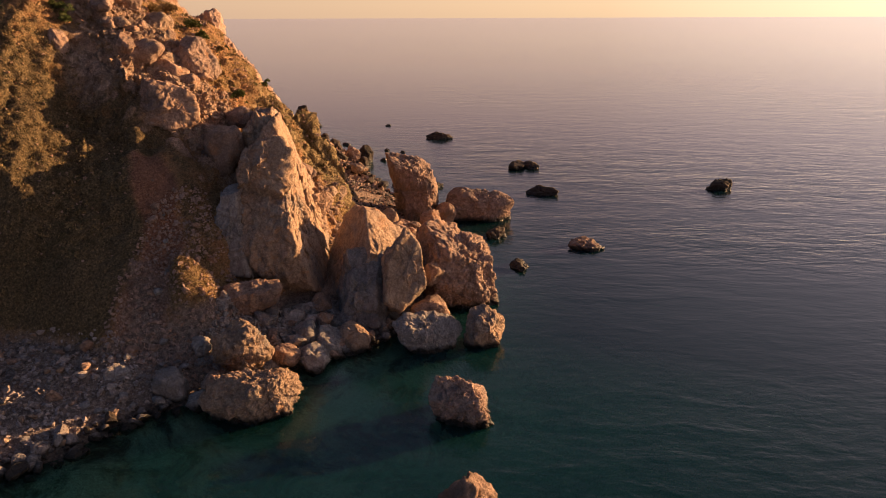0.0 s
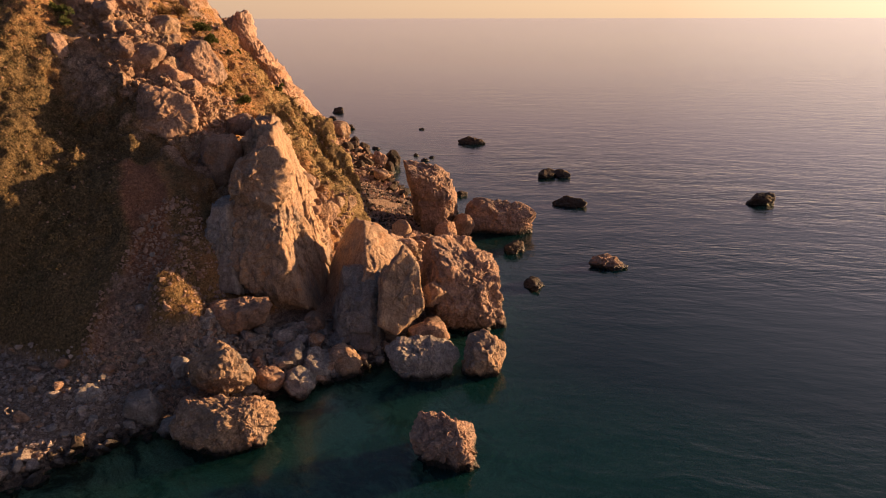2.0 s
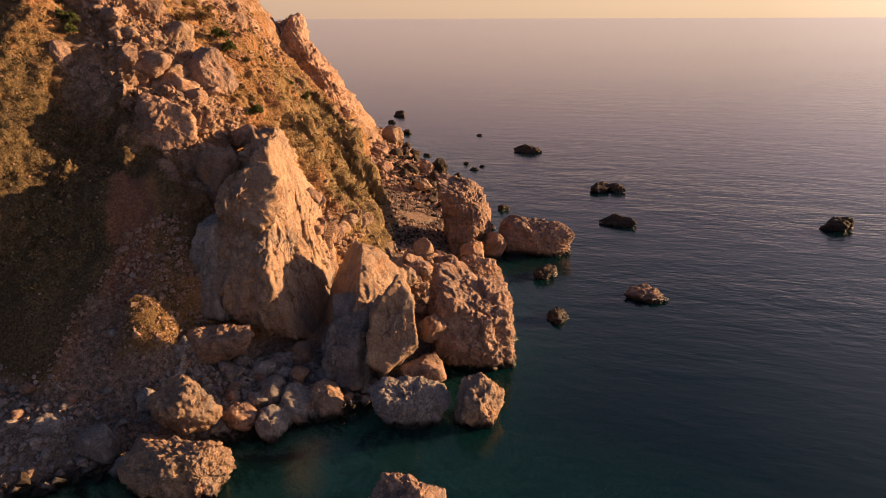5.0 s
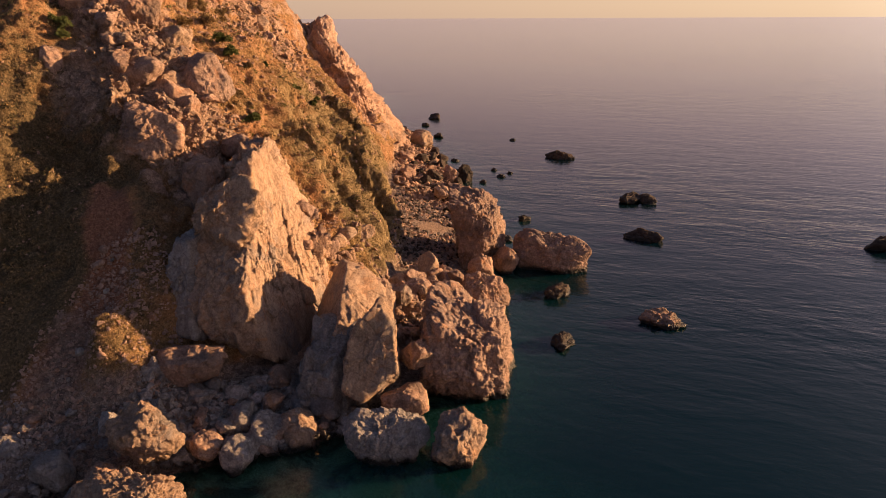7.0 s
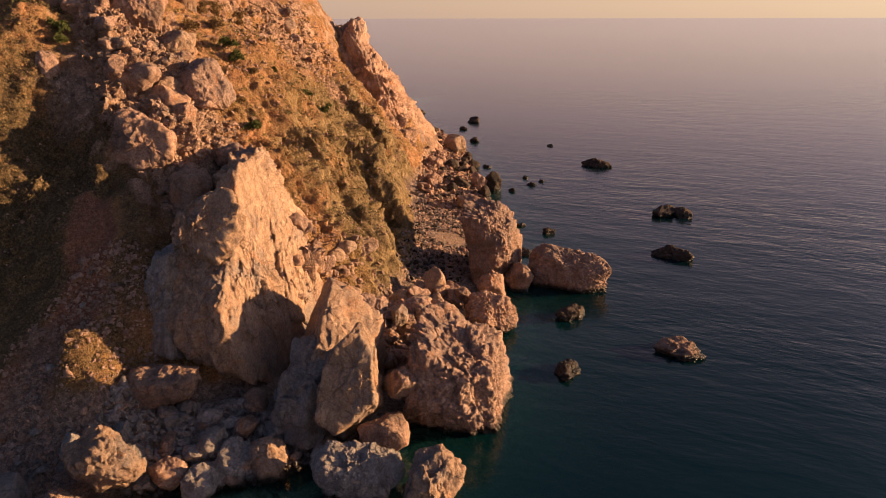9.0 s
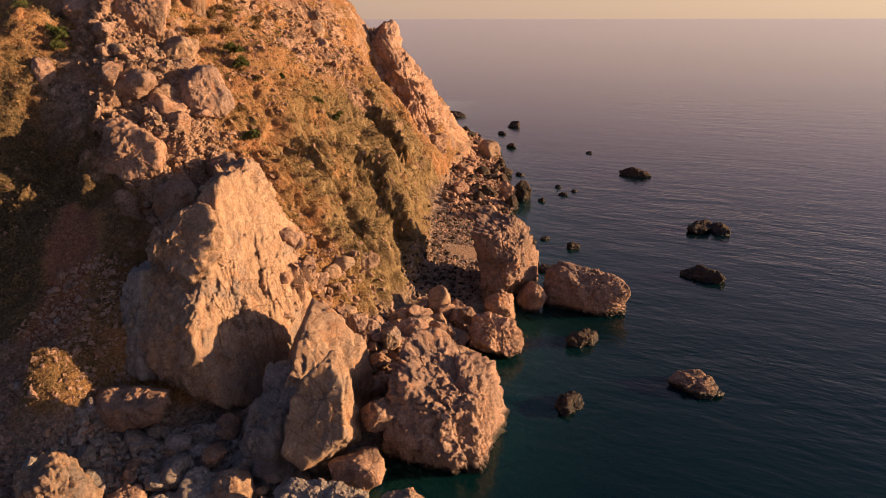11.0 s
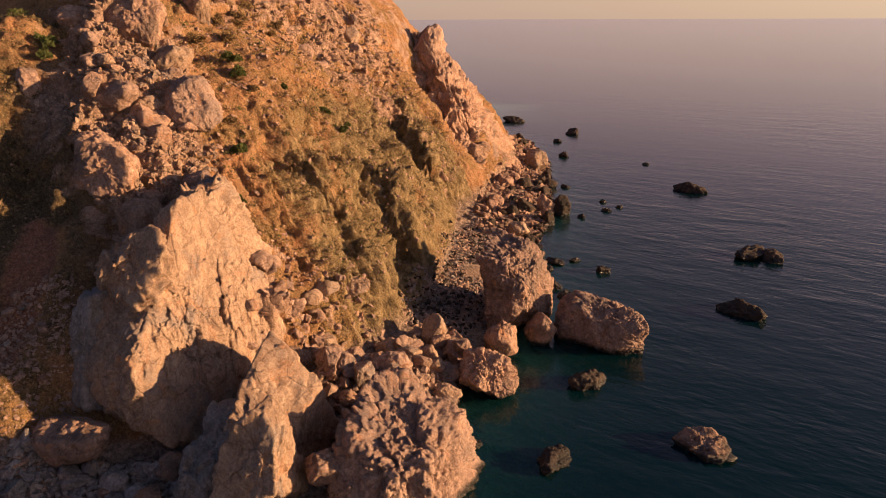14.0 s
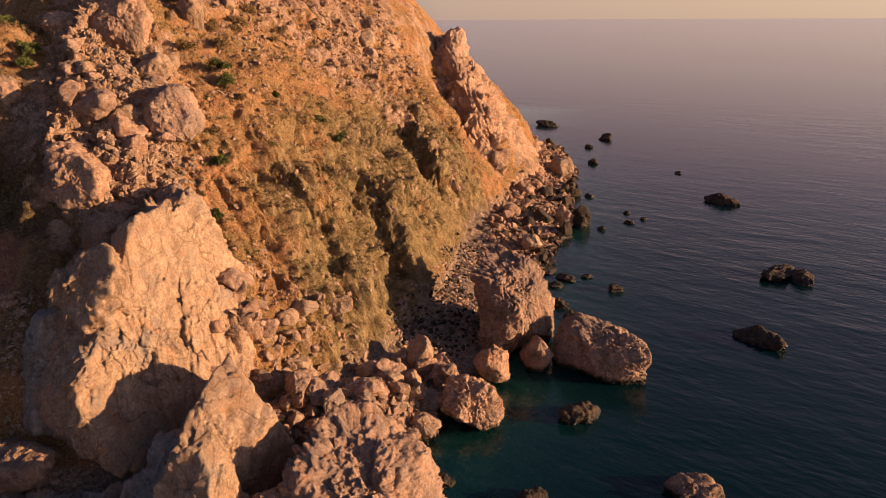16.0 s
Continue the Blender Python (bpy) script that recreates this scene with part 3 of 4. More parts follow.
def rock_shape(size, seed, cuts=16, level=5, lumps=0.5, grain=0.5, planes=(), keen=40.0, box=0.0, deep=0.66, knobs=0.0):
    """Points of a broken rock round the origin: a ball cut by planes, with lumps and grain in metres. planes: own cuts (nx, ny, nz, offset), in radii."""
    v, f = ball(level)
    rng = np.random.default_rng(seed)
    n = rng.normal(size=(cuts, 3))
    h = rng.uniform(deep, 0.97, cuts)
    own = list(planes)
    if box:
        for axis in range(3):
            for way in (-1, 1):
                w = np.zeros(3)
                w[axis] = way
                own.append((*(w + rng.normal(size=3) * 0.12), box))
    if own:
        own = np.array(own, dtype=float)
        n, h = np.vstack([n, own[:, :3]]), np.concatenate([h, own[:, 3]])
    n /= np.linalg.norm(n, axis=1, keepdims=True)
    dot = v @ n.T
    reach = np.where(dot > 0.05, h / np.maximum(dot, 0.05), 4.0)
    reach = np.concatenate([reach, np.full((len(v), 1), 1.12)], 1)
    p = v * blunt(np.minimum(reach, 4.0), keen)[:, None]
    s = np.array(size) / 2
    p = p * s
    mean = float(s.mean())
    q = p + rng.uniform(-50, 50, 3)
    step = mean * fractal(q / (mean * 0.9), 2, 0.5, seed % 97) * 0.11
    step += (0.45 + 0.65 * lumps) * 0.075 * mean ** 0.8 * facets(warped(q, 0.55 * mean ** 0.7, 0.2, seed % 71), seed % 89, 0.15)
    step += (0.3 + 0.8 * lumps) * 0.055 * mean ** 0.5 * facets(warped(q, 0.26 * mean ** 0.6, 0.2, seed % 61), seed % 79, 0.12)
    step += grain * 0.04 * mean ** 0.5 * ridged(q / (0.36 * mean ** 0.5 + 0.08), 4, 0.66, seed % 83)
    if level >= 6:
        step += 0.055 * facets(warped(q, 0.30, 0.25, seed % 53), seed % 67, 0.12)
    if knobs:                                        # pebbles and chunks standing out of the breccia
        step += knobs * 0.5 * facets(warped(q, 0.85, 0.15, seed % 47), seed % 59, 0.6) + knobs * 0.3 * facets(warped(q, 0.4, 0.15, 7), seed % 43, 0.5)
    return p + v * step[:, None], f


def boulder(x, y, z, size, seed, turn=(0, 0, 0), material=None, label="pale limestone boulder with a rough pitted face", name="boulder", category="boulder", group="", **shape):
    """A rock whose middle stands at x, y, z."""
    v, f = rock_shape(size, seed, **shape)
    ob = new(name, tri_mesh(name, v, f))
    ob.matrix_world = pose(x, y, z, *turn)
    ob.data.materials.append(material or PALE)
    return tagged(ob, label, category, group)


def hewn(centre, planes, seed, material, label, name="boulder", category="boulder", level=6, lumps=0.5, grain=0.6, keen=9.0, reach=14.0, parent=None, form=0.5, slabs=0.45, flute=0.0, knobs=0.0):
    """A large rock with faces of its own: planes are (normal, a point on the face), in metres, round the centre."""
    v, f = ball(level)
    c = np.array(centre)
    r = np.full((len(v), len(planes) + 1), reach)
    for j, (n, at) in enumerate(planes):
        n = np.array(n) / np.linalg.norm(n)
        h = max(0.3, float((np.array(at) - c) @ n))
        dot = v @ n
        r[:, j] = np.where(dot > 0.04, np.minimum(h / np.maximum(dot, 0.04), reach), reach)
    p = v * blunt(r, keen)[:, None]
    q = p + c + 31.7 * seed
    step = form * fractal(q / 3.2, 3, 0.5, seed)
    q2 = q * np.array([1.0, 1.0, 0.75])
    step += lumps * slabs * facets(warped(q2, 2.4, 0.25, seed), seed, 0.3)
    step += lumps * 0.30 * facets(warped(q2, 0.95, 0.22, seed + 4), seed + 3, 0.18)
    step += lumps * 0.17 * facets(warped(q, 0.42, 0.22, seed + 8), seed + 6, 0.15)
    step += grain * 0.06 * ridged(q2 / 0.6, 4, 0.66, seed + 5)
    if flute:                                        # upright grooves and ribs
        step += flute * ridged(np.stack([q[:, 0] / 1.3, q[:, 1] / 1.3, q[:, 2] / 6.5], 1) + 0.25 * vnoise(q / 1.5, seed)[:, None], 3, 0.55, seed + 2)
    if knobs:                                        # pebbles and chunks standing out of the breccia
        step += knobs * facets(warped(q, 0.85, 0.15, seed + 9), seed + 10, 0.6) + knobs * 0.6 * facets(warped(q, 0.42, 0.15, 7), seed + 11, 0.5)
    ob = new(name, tri_mesh(name, p + v * step[:, None], f))
    ob.data.materials.append(material)
    if parent:
        ob.parent, ob.location = parent, Vector(centre) - parent.location
        return tagged(ob, label)
    ob.location = centre
    return tagged(ob, label, category)


# the great pinnacle on the end of the spur: its body, a shoulder with a split-off cap, a flake on the sunny face and a slab leaning on its back
pinnacle = tagged(new("rock_pinnacle"), "towering pale limestone pinnacle leaning on the hillside", "rock")
pinnacle.location = (-14.5, 53.5, 3.0)
hewn((-13.6, 54.4, 7.6), [((0.967, -0.01, 0.253), (-12.25, 53.0, 9.6)), ((0.05, -0.8, 0.6), (-12.9, 52.3, 11.3)), ((0.15, -0.95, 0.3), (-12.3, 50.15, 8.8)), ((0.12, -0.99, -0.06), (-12.0, 49.5, 6.6)), ((-0.1, -0.62, -0.78), (-13.0, 49.9, 3.9)), ((-0.45, -0.45, -0.75), (-15.6, 49.9, 5.2)),
     ((-0.95, -0.2, 0.15), (-15.75, 50.5, 9.0)), ((-0.8, -0.05, 0.6), (-15.5, 52.0, 13.2)), ((0.2, 0.88, 0.43), (-13.6, 57.5, 15.2)), ((0.1, -0.1, 1.0), (-13.7, 56.0, 15.5)), ((0.2, 0.97, 0.1), (-13, 60.2, 9))], 3, PALE,
     "", "body", level=7, lumps=0.5, grain=1.0, keen=18.0, parent=pinnacle, form=0.2, slabs=0.32, flute=0.2)
hewn((-15.1, 52.3, 12.2), [((-0.05, -0.88, 0.45), (-15.1, 51.2, 12.3)), ((-0.9, -0.2, 0.25), (-15.95, 52, 12)), ((-0.5, -0.2, 0.82), (-15.4, 52.2, 13.35)), ((0.3, -0.82, 0.48), (-14.3, 51.5, 12.4)), ((0.1, 0.9, 0.3), (-15.0, 54.0, 13)), ((-0.1, -0.8, -0.6), (-15, 51.15, 11.0))], 5, PALE,
     "cracked upper shoulder of the pinnacle", "shoulder", level=6, lumps=0.9, keen=16.0, reach=3.0, parent=pinnacle, form=0.12, slabs=0.2)
hewn((-13.0, 58.0, 8.0), [((0.96, 0.05, 0.27), (-11.85, 58.0, 8.8)), ((-0.95, 0, 0.1), (-14.3, 58, 9)), ((0.1, -0.95, 0.2), (-12.6, 56.2, 9)), ((0.2, 0.95, 0.2), (-13, 59.7, 9)), ((0.15, 0.35, 0.9), (-13.0, 57.6, 11.8)), ((0, -0.3, -1), (-12.5, 57, 4.2))], 6, PALE,
     "pale upright flake split from the pinnacle", "flake", level=6, lumps=0.5, keen=12.0, reach=6.0, parent=pinnacle, form=0.2, slabs=0.25, flute=0.14)
hewn((-16.6, 50.9, 7.6), [((-0.1, -0.95, 0.3), (-16.6, 49.75, 8.6)), ((-0.95, -0.1, 0.2), (-17.8, 50.5, 7.6)), ((0.9, -0.2, 0.2), (-15.4, 50.5, 8)), ((-0.3, -0.1, 0.95), (-16.8, 50.5, 10.6)), ((0.1, 0.95, 0.1), (-16.6, 52.6, 8)), ((-0.1, -0.4, -0.9), (-16.8, 50.2, 4.2))], 8, GREY,
     "dark grey slab leaning against the pinnacle", "side_slab", level=6, lumps=0.5, keen=10.0, reach=4.5, parent=pinnacle, form=0.2, slabs=0.25)
hewn((-15.6, 58.6, 12.8), [((0.95, 0.05, 0.3), (-14.2, 58.5, 14.0)), ((0.15, 0.9, 0.35), (-15.0, 60.9, 14.0)), ((0.1, 0.05, 1.0), (-15.5, 58.5, 15.6)), ((-0.8, -0.2, 0.5), (-16.7, 58.0, 14.6)), ((-0.1, -0.9, 0.3), (-15.5, 56.4, 13.0)), ((0.0, 0.0, -1.0), (-15.0, 58.0, 9.5))], 9, PALE,
     "jagged crest running back from the pinnacle to the spur", "crest", level=6, lumps=0.9, keen=14.0, reach=4.5, parent=pinnacle, form=0.25, slabs=0.3, flute=0.12)
# leaning fins
fin = tagged(new("rock_fin"), "leaning pale pink limestone fin on a grey base", "rock")
fin.location = (-6.4, 52.8, 1.5)
hewn((-6.1, 53.2, 4.6), [((0.66, -0.36, 0.66), (-5.9, 53.0, 6.85)), ((-0.80, -0.45, 0.40), (-6.95, 52.0, 5.8)), ((0.05, -0.97, 0.2), (-6.3, 50.75, 5.2)), ((0.3, 0.85, 0.4), (-6.3, 55.5, 8.4)), ((0.95, 0.1, -0.1), (-4.15, 54.5, 4.0)), ((0.1, 0.2, 1), (-6.4, 55.0, 8.35))], 12, PALE,
     "pale pink blade with a sharp crest", "blade", level=6, lumps=0.4, keen=14.0, reach=5.5, parent=fin, form=0.2, slabs=0.25)
hewn((-6.7, 51.0, 2.2), [((-0.1, -0.95, 0.3), (-6.3, 48.6, 3.3)), ((-0.9, -0.2, 0.2), (-8.5, 51, 3)), ((0.9, -0.25, 0.2), (-4.9, 50.8, 3)), ((0.1, -0.5, 0.85), (-6.5, 50.0, 4.8)), ((0, 0.95, 0.2), (-7, 53.6, 3)), ((0, -0.2, -1), (-7, 51, 0.2))], 15, GREY,
     "grey wedge under the fin", "base", level=6, lumps=0.5, keen=10.0, reach=4.0, parent=fin, form=0.2)
hewn((-3.6, 50.4, 4.8), [((0.38, -0.88, 0.27), (-3.5, 49.2, 5.0)), ((0.93, 0.3, 0.05), (-2.2, 50.6, 5.0)), ((0.7, -0.2, -0.65), (-2.6, 49.8, 2.7)), ((-0.9, -0.25, 0.12), (-4.9, 49.3, 5.0)), ((-0.6, -0.4, -0.7), (-4.7, 48.8, 2.5)), ((0.1, -0.1, 1.0), (-3.2, 50.3, 7.6)),
     ((-0.78, -0.1, 0.6), (-4.35, 49.8, 6.5)), ((0.8, 0.2, 0.55), (-2.45, 50.6, 6.9)), ((-0.2, 0.95, 0.2), (-3.7, 52.0, 5.0))], 14, PALE,
     "upright pale limestone slab propped among boulders", "rock_slab", "rock", level=6, lumps=0.4, keen=16.0, reach=4.6, form=0.15, slabs=0.2)
hewn((1.0, 56.6, 1.6), [((0.36, -0.06, 0.93), (1.4, 55.6, 4.75)), ((0.95, 0.12, 0.15), (3.45, 57.5, 2.4)), ((0.2, -0.92, 0.3), (1.5, 53.2, 3.7)), ((0.1, -0.88, -0.45), (1.2, 52.9, 2.0)), ((-0.95, -0.25, 0.1), (-1.9, 55.5, 3)), ((0.05, 0.95, 0.3), (1, 60.8, 2.5)),
     ((0.72, -0.66, 0.2), (3.1, 54.3, 2.5))], 16, ROSY, "large rosy breccia boulder, lumpy all over, standing in the water", level=7, lumps=0.6, grain=0.4, keen=10.0, reach=6.0, form=0.3, slabs=0.4, knobs=0.12)
boulder(-1.55, 52.7, 3.4, (2.2, 2.2, 2.3), 17, (0, 0, 0), ROSY, "round rosy boulder wedged between larger rocks", level=5, lumps=0.9)
boulder(-1.7, 50.4, 1.2, (3.2, 3.0, 2.8), 18, (0, 0, 30), BROWN, "rust-brown boulder wedged at the waterline", level=5)
boulder(-1.75, 47.0, 0.6, (5.1, 3.8, 4.0), 19, (0, 0, 5), GREY, "broad grey pitted boulder lying in shallow water", level=7, lumps=0.8, grain=0.4, knobs=0.09)
boulder(2.5, 47.6, 0.8, (3.4, 3.3, 4.0), 120, (0, 0, 20), PALE, "squarish pale boulder lying in shallow water", level=6, lumps=0.9, box=0.85)
# around the bay
boulder(-11.7, 37.9, 0.8, (6.3, 4.2, 4.5), 21, (0, 0, 12), PALE, "broad pale boulder with a knobbly top at the water's edge", level=7, lumps=0.8, grain=0.5, knobs=0.13, planes=[(0, 0, 1, 0.75)])
boulder(-13.8, 41.4, 2.7, (3.8, 3.2, 3.7), 22, (0, 0, 30), PALE, "pale overhanging boulder above the shingle", level=6, lumps=1.0, box=0.9)
boulder(-11.4, 43.4, 0.9, (2.1, 1.9, 1.8), 23, (0, 0, 0), BROWN, "small rusty boulder at the water's edge", level=5)
boulder(-9.5, 43.4, 0.5, (2.3, 2.0, 2.2), 24, (0, 0, 0), GREY, "small grey boulder at the water's edge", level=5)
boulder(-8.9, 46.0, 0.7, (2.8, 2.6, 2.6), 25, (0, 0, 0), GREY, "grey boulder at the water's edge", level=5)
boulder(-7.0, 46.5, 0.7, (2.3, 2.4, 2.5), 26, (0, 0, 20), PALE, "pale boulder at the water's edge", level=5)
boulder(-17.7, 38.9, 1.0, (2.3, 2.0, 2.6), 27, (0, 0, 0), GREY, "smooth grey block on the shingle", level=5, lumps=0.2, box=0.85)
boulder(-21.3, 39.6, 1.5, (2.0, 1.8, 1.7), 28, (0, 0, 0), GREY, "rounded grey boulder on the shingle", level=5)
boulder(-14.7, 47.2, 3.9, (4.3, 3.0, 2.6), 29, (14, -16, 20), BROWN, "grey-brown rounded slab lying at the foot of the pinnacle", level=6, lumps=0.4, cuts=9)
boulder(0.6, 37.4, 0.5, (3.9, 3.6, 4.0), 30, (0, 0, 0), ROSY, "dark craggy boulder alone in shallow water", level=7, lumps=1.3, grain=0.6, knobs=0.16)
boulder(0.9, 28.8, 0.4, (2.6, 2.4, 3.4), 31, (0, 0, 0), BROWN, "small craggy rock breaking the water", level=5, lumps=1.2)
boulder(-14.9, 39.4, 0.9, (1.7, 1.5, 1.6), 311, (0, 0, 15), BROWN, "small rusty block at the water's edge", level=5)
boulder(-15.7, 38.5, 0.3, (2.0, 1.5, 1.3), 312, (0, 0, 50), GREY, "low grey stone awash at the water's edge", level=5)
# beyond the spur
hewn((-4.1, 80.6, 3.8), [((-0.95, -0.25, -0.18), (-6.1, 79.0, 5.0)), ((-0.1, -0.95, 0.12), (-4.3, 77.5, 4.0)), ((0.05, -0.15, 1.0), (-5.0, 79.5, 6.8)), ((0.65, -0.1, 0.75), (-3.0, 79.5, 6.2)), ((0.97, 0.0, 0.1), (-1.9, 80.0, 4.6)), ((0.75, -0.3, -0.6), (-2.1, 79.0, 2.0)), ((0.1, 0.95, 0.1), (-4.0, 83.6, 4.0)), ((0.5, -0.85, 0.2), (-2.2, 78.0, 5.0))], 132, ROSY,
     "tall rosy boulder standing on the shingle beach", level=7, lumps=0.6, grain=0.5, keen=9.0, reach=7.0, form=0.3, slabs=0.4, knobs=0.07)
boulder(3.7, 81.4, 0.8, (8.6, 5.2, 5.8), 33, (0, 3, -14), ROSY, "long flat rosy boulder in the water beside the beach", level=7, lumps=0.6, cuts=13, box=0.95, grain=0.4, knobs=0.09)
boulder(-1.0, 69.8, 1.1, (4.6, 4.0, 4.0), 34, (0, 0, 10), BROWN, "weathered brown boulder at the water's edge", level=7, lumps=0.9, knobs=0.13)
boulder(-2.2, 74.6, 1.6, (3.0, 2.8, 3.2), 35, (0, 0, 0), BROWN, "dark brown block behind the rubble", level=5, lumps=0.8)
boulder(-6.6, 71.6, 2.3, (1.9, 1.8, 2.8), 36, (0, 10, 0), PALE, "egg-shaped pale pink boulder on the rubble", level=5, lumps=0.2, cuts=6)
boulder(-5.0, 72.2, 1.6, (1.9, 1.7, 1.8), 37, (0, 0, 0), BROWN, level=5, label="small brown boulder on the rubble")
boulder(-3.7, 71.3, 1.6, (2.0, 1.8, 2.0), 38, (0, 0, 0), BROWN, level=5, label="small brown boulder on the rubble")
boulder(-0.6, 78.6, 1.2, (2.6, 2.6, 2.8), 39, (0, 0, 0), BROWN, level=5, label="brown boulder leaning on the tall boulder")
# rocks in the open sea
for j, (x, y, w, d, h) in enumerate([(-1.2, 138.4, 3.6, 2.6, 3.2), (-3.0, 139.2, 3.2, 2.4, 3.0), (10.9, 111.2, 5.6, 2.6, 2.2), (13.1, 110.8, 3.8, 2.6, 2.6), (12.7, 93.4, 3.9, 2.6, 2.4), (14.3, 70.0, 3.4, 2.8, 2.1),
                                     (5.1, 73.8, 2.7, 2.2, 2.2), (6.7, 63.9, 2.6, 2.0, 1.1), (-13.4, 154.9, 1.2, 1.0, 0.9), (-1.7, 97.5, 1.5, 1.3, 1.7), (-9.2, 121.0, 1.2, 1.0, 1.3), (-8.3, 123.7, 1.1, 0.9, 0.8),
                                     (-11.3, 125.4, 0.9, 0.8, 0.9), (-11.1, 116.2, 1.1, 1.0, 1.0), (-7.3, 97.6, 2.2, 1.6, 1.0), (-10.2, 98.4, 2.4, 1.8, 1.4), (-5.5, 99.2, 1.2, 1.0, 0.7), (-7.1, 95.2, 1.6, 1.3, 0.9), (-2.4, 89.1, 1.7, 1.4, 1.3), (-4.6, 90.7, 2.0, 1.6, 1.5), (-13.3, 105.4, 1.8, 1.5, 1.2), (-13.5, 110.5, 1.5, 1.2, 1.0), (-16.5, 122.8, 1.6, 1.3, 1.2), (-19.4, 131.3, 1.5, 1.2, 1.0), (-57.9, 192.5, 5.0, 3.6, 3.4), (-62.4, 186.6, 3.2, 2.4, 2.2), (1.5, 62.9, 1.4, 1.2, 1.0), (-37.7, 181.5, 4.4, 3.0, 2.6), (-36.5, 169.6, 1.7, 1.5, 2.0), (-29.2, 155.1, 1.9, 1.6, 2.2), (38.2, 96.4, 4.1, 3.2, 3.2)]):
    boulder(x, y, 0.04 * h, (1.14 * w, 1.1 * d, 0.74 * h), 60 + j, (0, 0, 37 * j), BROWN if j == 5 else DARK, "brown craggy rock standing in the sea" if j == 5 else "dark weedy rock breaking the surface of the sea", "sea_rock", "rock", "rocks in the open sea", level=5, lumps=1.2)
# on the spur and the slopes above
boulder(-23.0, 57.3, 16.4, (5.0, 4.4, 4.4), 81, (0, 10, 20), BROWN, "brown block perched on the spur", level=6, lumps=0.5, box=0.85)
boulder(-23.0, 64.8, 19.1, (3.9, 3.8, 4.4), 82, (0, 0, 0), ROSY, "rounded rosy boulder perched high on the spur", level=6, lumps=0.1, cuts=9, grain=0.5)
boulder(-29.6, 66.0, 25.4, (4.0, 3.8, 5.4), 83, (0, 0, 0), BROWN, "tall brown rock on the ridge", level=6, lumps=0.5)
boulder(-26.3, 60.8, 20.2, (4.4, 2.8, 2.6), 84, (0, 0, 0), ROSY, "rosy block on the spur", level=5)
boulder(-24.3, 61.8, 18.3, (3.6, 3.0, 3.0), 85, (0, 0, 40), BROWN, "brown block on the spur", level=5)
boulder(-26.6, 66.2, 22.4, (3.2, 2.8, 3.0), 80, (0, 0, 70), PALE, "pale block on the ridge", level=5)
boulder(-18.4, 55.9, 13.2, (3.0, 3.0, 4.4), 186, (0, 14, 20), BROWN, "brown block behind the pinnacle", level=5)
boulder(-31.2, 57.6, 21.0, (1.6, 1.5, 2.6), 87, (0, 0, 0), ROSY, "upright stone on the slope", level=5)
boulder(-33.2, 63.4, 25.2, (3.4, 3.0, 3.4), 88, (0, 0, 0), BROWN, "brown rock on the ridge", level=5)
boulder(-18.2, 60.8, 14.8, (2.6, 2.2, 2.2), 89, (0, 0, 10), ROSY, "rosy block on the spur", level=5)
boulder(-11.9, 68.2, 6.1, (3.3, 1.4, 1.3), 188, (0, -14, 31), PALE, "pale outcrop showing in the marl", "outcrop", "rock", level=5, lumps=0.8)
boulder(-30.8, 73.0, 26.2, (2.3, 1.9, 5.6), 189, (0, 6, 20), PALE, "tall pale pointed rock standing on the high slope", "standing_rock", "rock", level=5, lumps=0.6)
# the crag on the far rib
crag_rock = tagged(new("crag"), "reddish crag with a knobbed crest rising from the far rib", "rock")
crag_rock.location = (-36.5, 127.2, 3.0)
hewn((-36.5, 127.2, 11.0), [((0.8, 0.1, 0.6), (-36.6, 126, 17.2)), ((-0.1, -0.95, 0.3), (-34.3, 121.8, 14.8)), ((-0.8, -0.3, 0.4), (-44.2, 127.5, 21)), ((0, 1, 0.2), (-38, 132, 15)), ((0.95, -0.2, 0.2), (-30.4, 125, 5)), ((0, -0.2, 1), (-41, 128, 23.0))], 90, BROWN,
     "", "body", level=7, lumps=0.5, grain=0.5, keen=4.5, reach=16, form=0.9, slabs=0.9, parent=crag_rock)
hewn((-40.6, 126.8, 22.0), [((0.8, -0.2, 0.4), (-39.3, 126.6, 22.4)), ((-0.8, -0.2, 0.4), (-42.0, 126.8, 22.4)), ((0, -0.9, 0.3), (-40.6, 125.2, 22)), ((0, 0.9, 0.3), (-40.6, 128.4, 22)), ((0.2, 0, 1), (-40.6, 126.8, 24.0))], 91, ROSY,
     "rounded knob on the crest of the crag", "knob", level=5, lumps=0.7, keen=7.0, reach=3.2, form=0.3, parent=crag_rock)
hewn((-45.0, 128.6, 18.5), [((0.75, -0.3, 0.5), (-42.6, 127.6, 20.5)), ((-0.1, -0.9, 0.4), (-44.6, 125.4, 20.5)), ((-0.9, 0, 0.3), (-49, 128.6, 20)), ((0, 0.9, 0.3), (-45, 132, 20)), ((-0.25, -0.1, 1), (-44.6, 128, 22.8))], 97, BROWN,
     "broad shoulder joining the crag to the ridge", "ridge_shoulder", level=6, lumps=0.8, grain=0.7, keen=5.0, reach=8.0, form=0.6, parent=crag_rock)
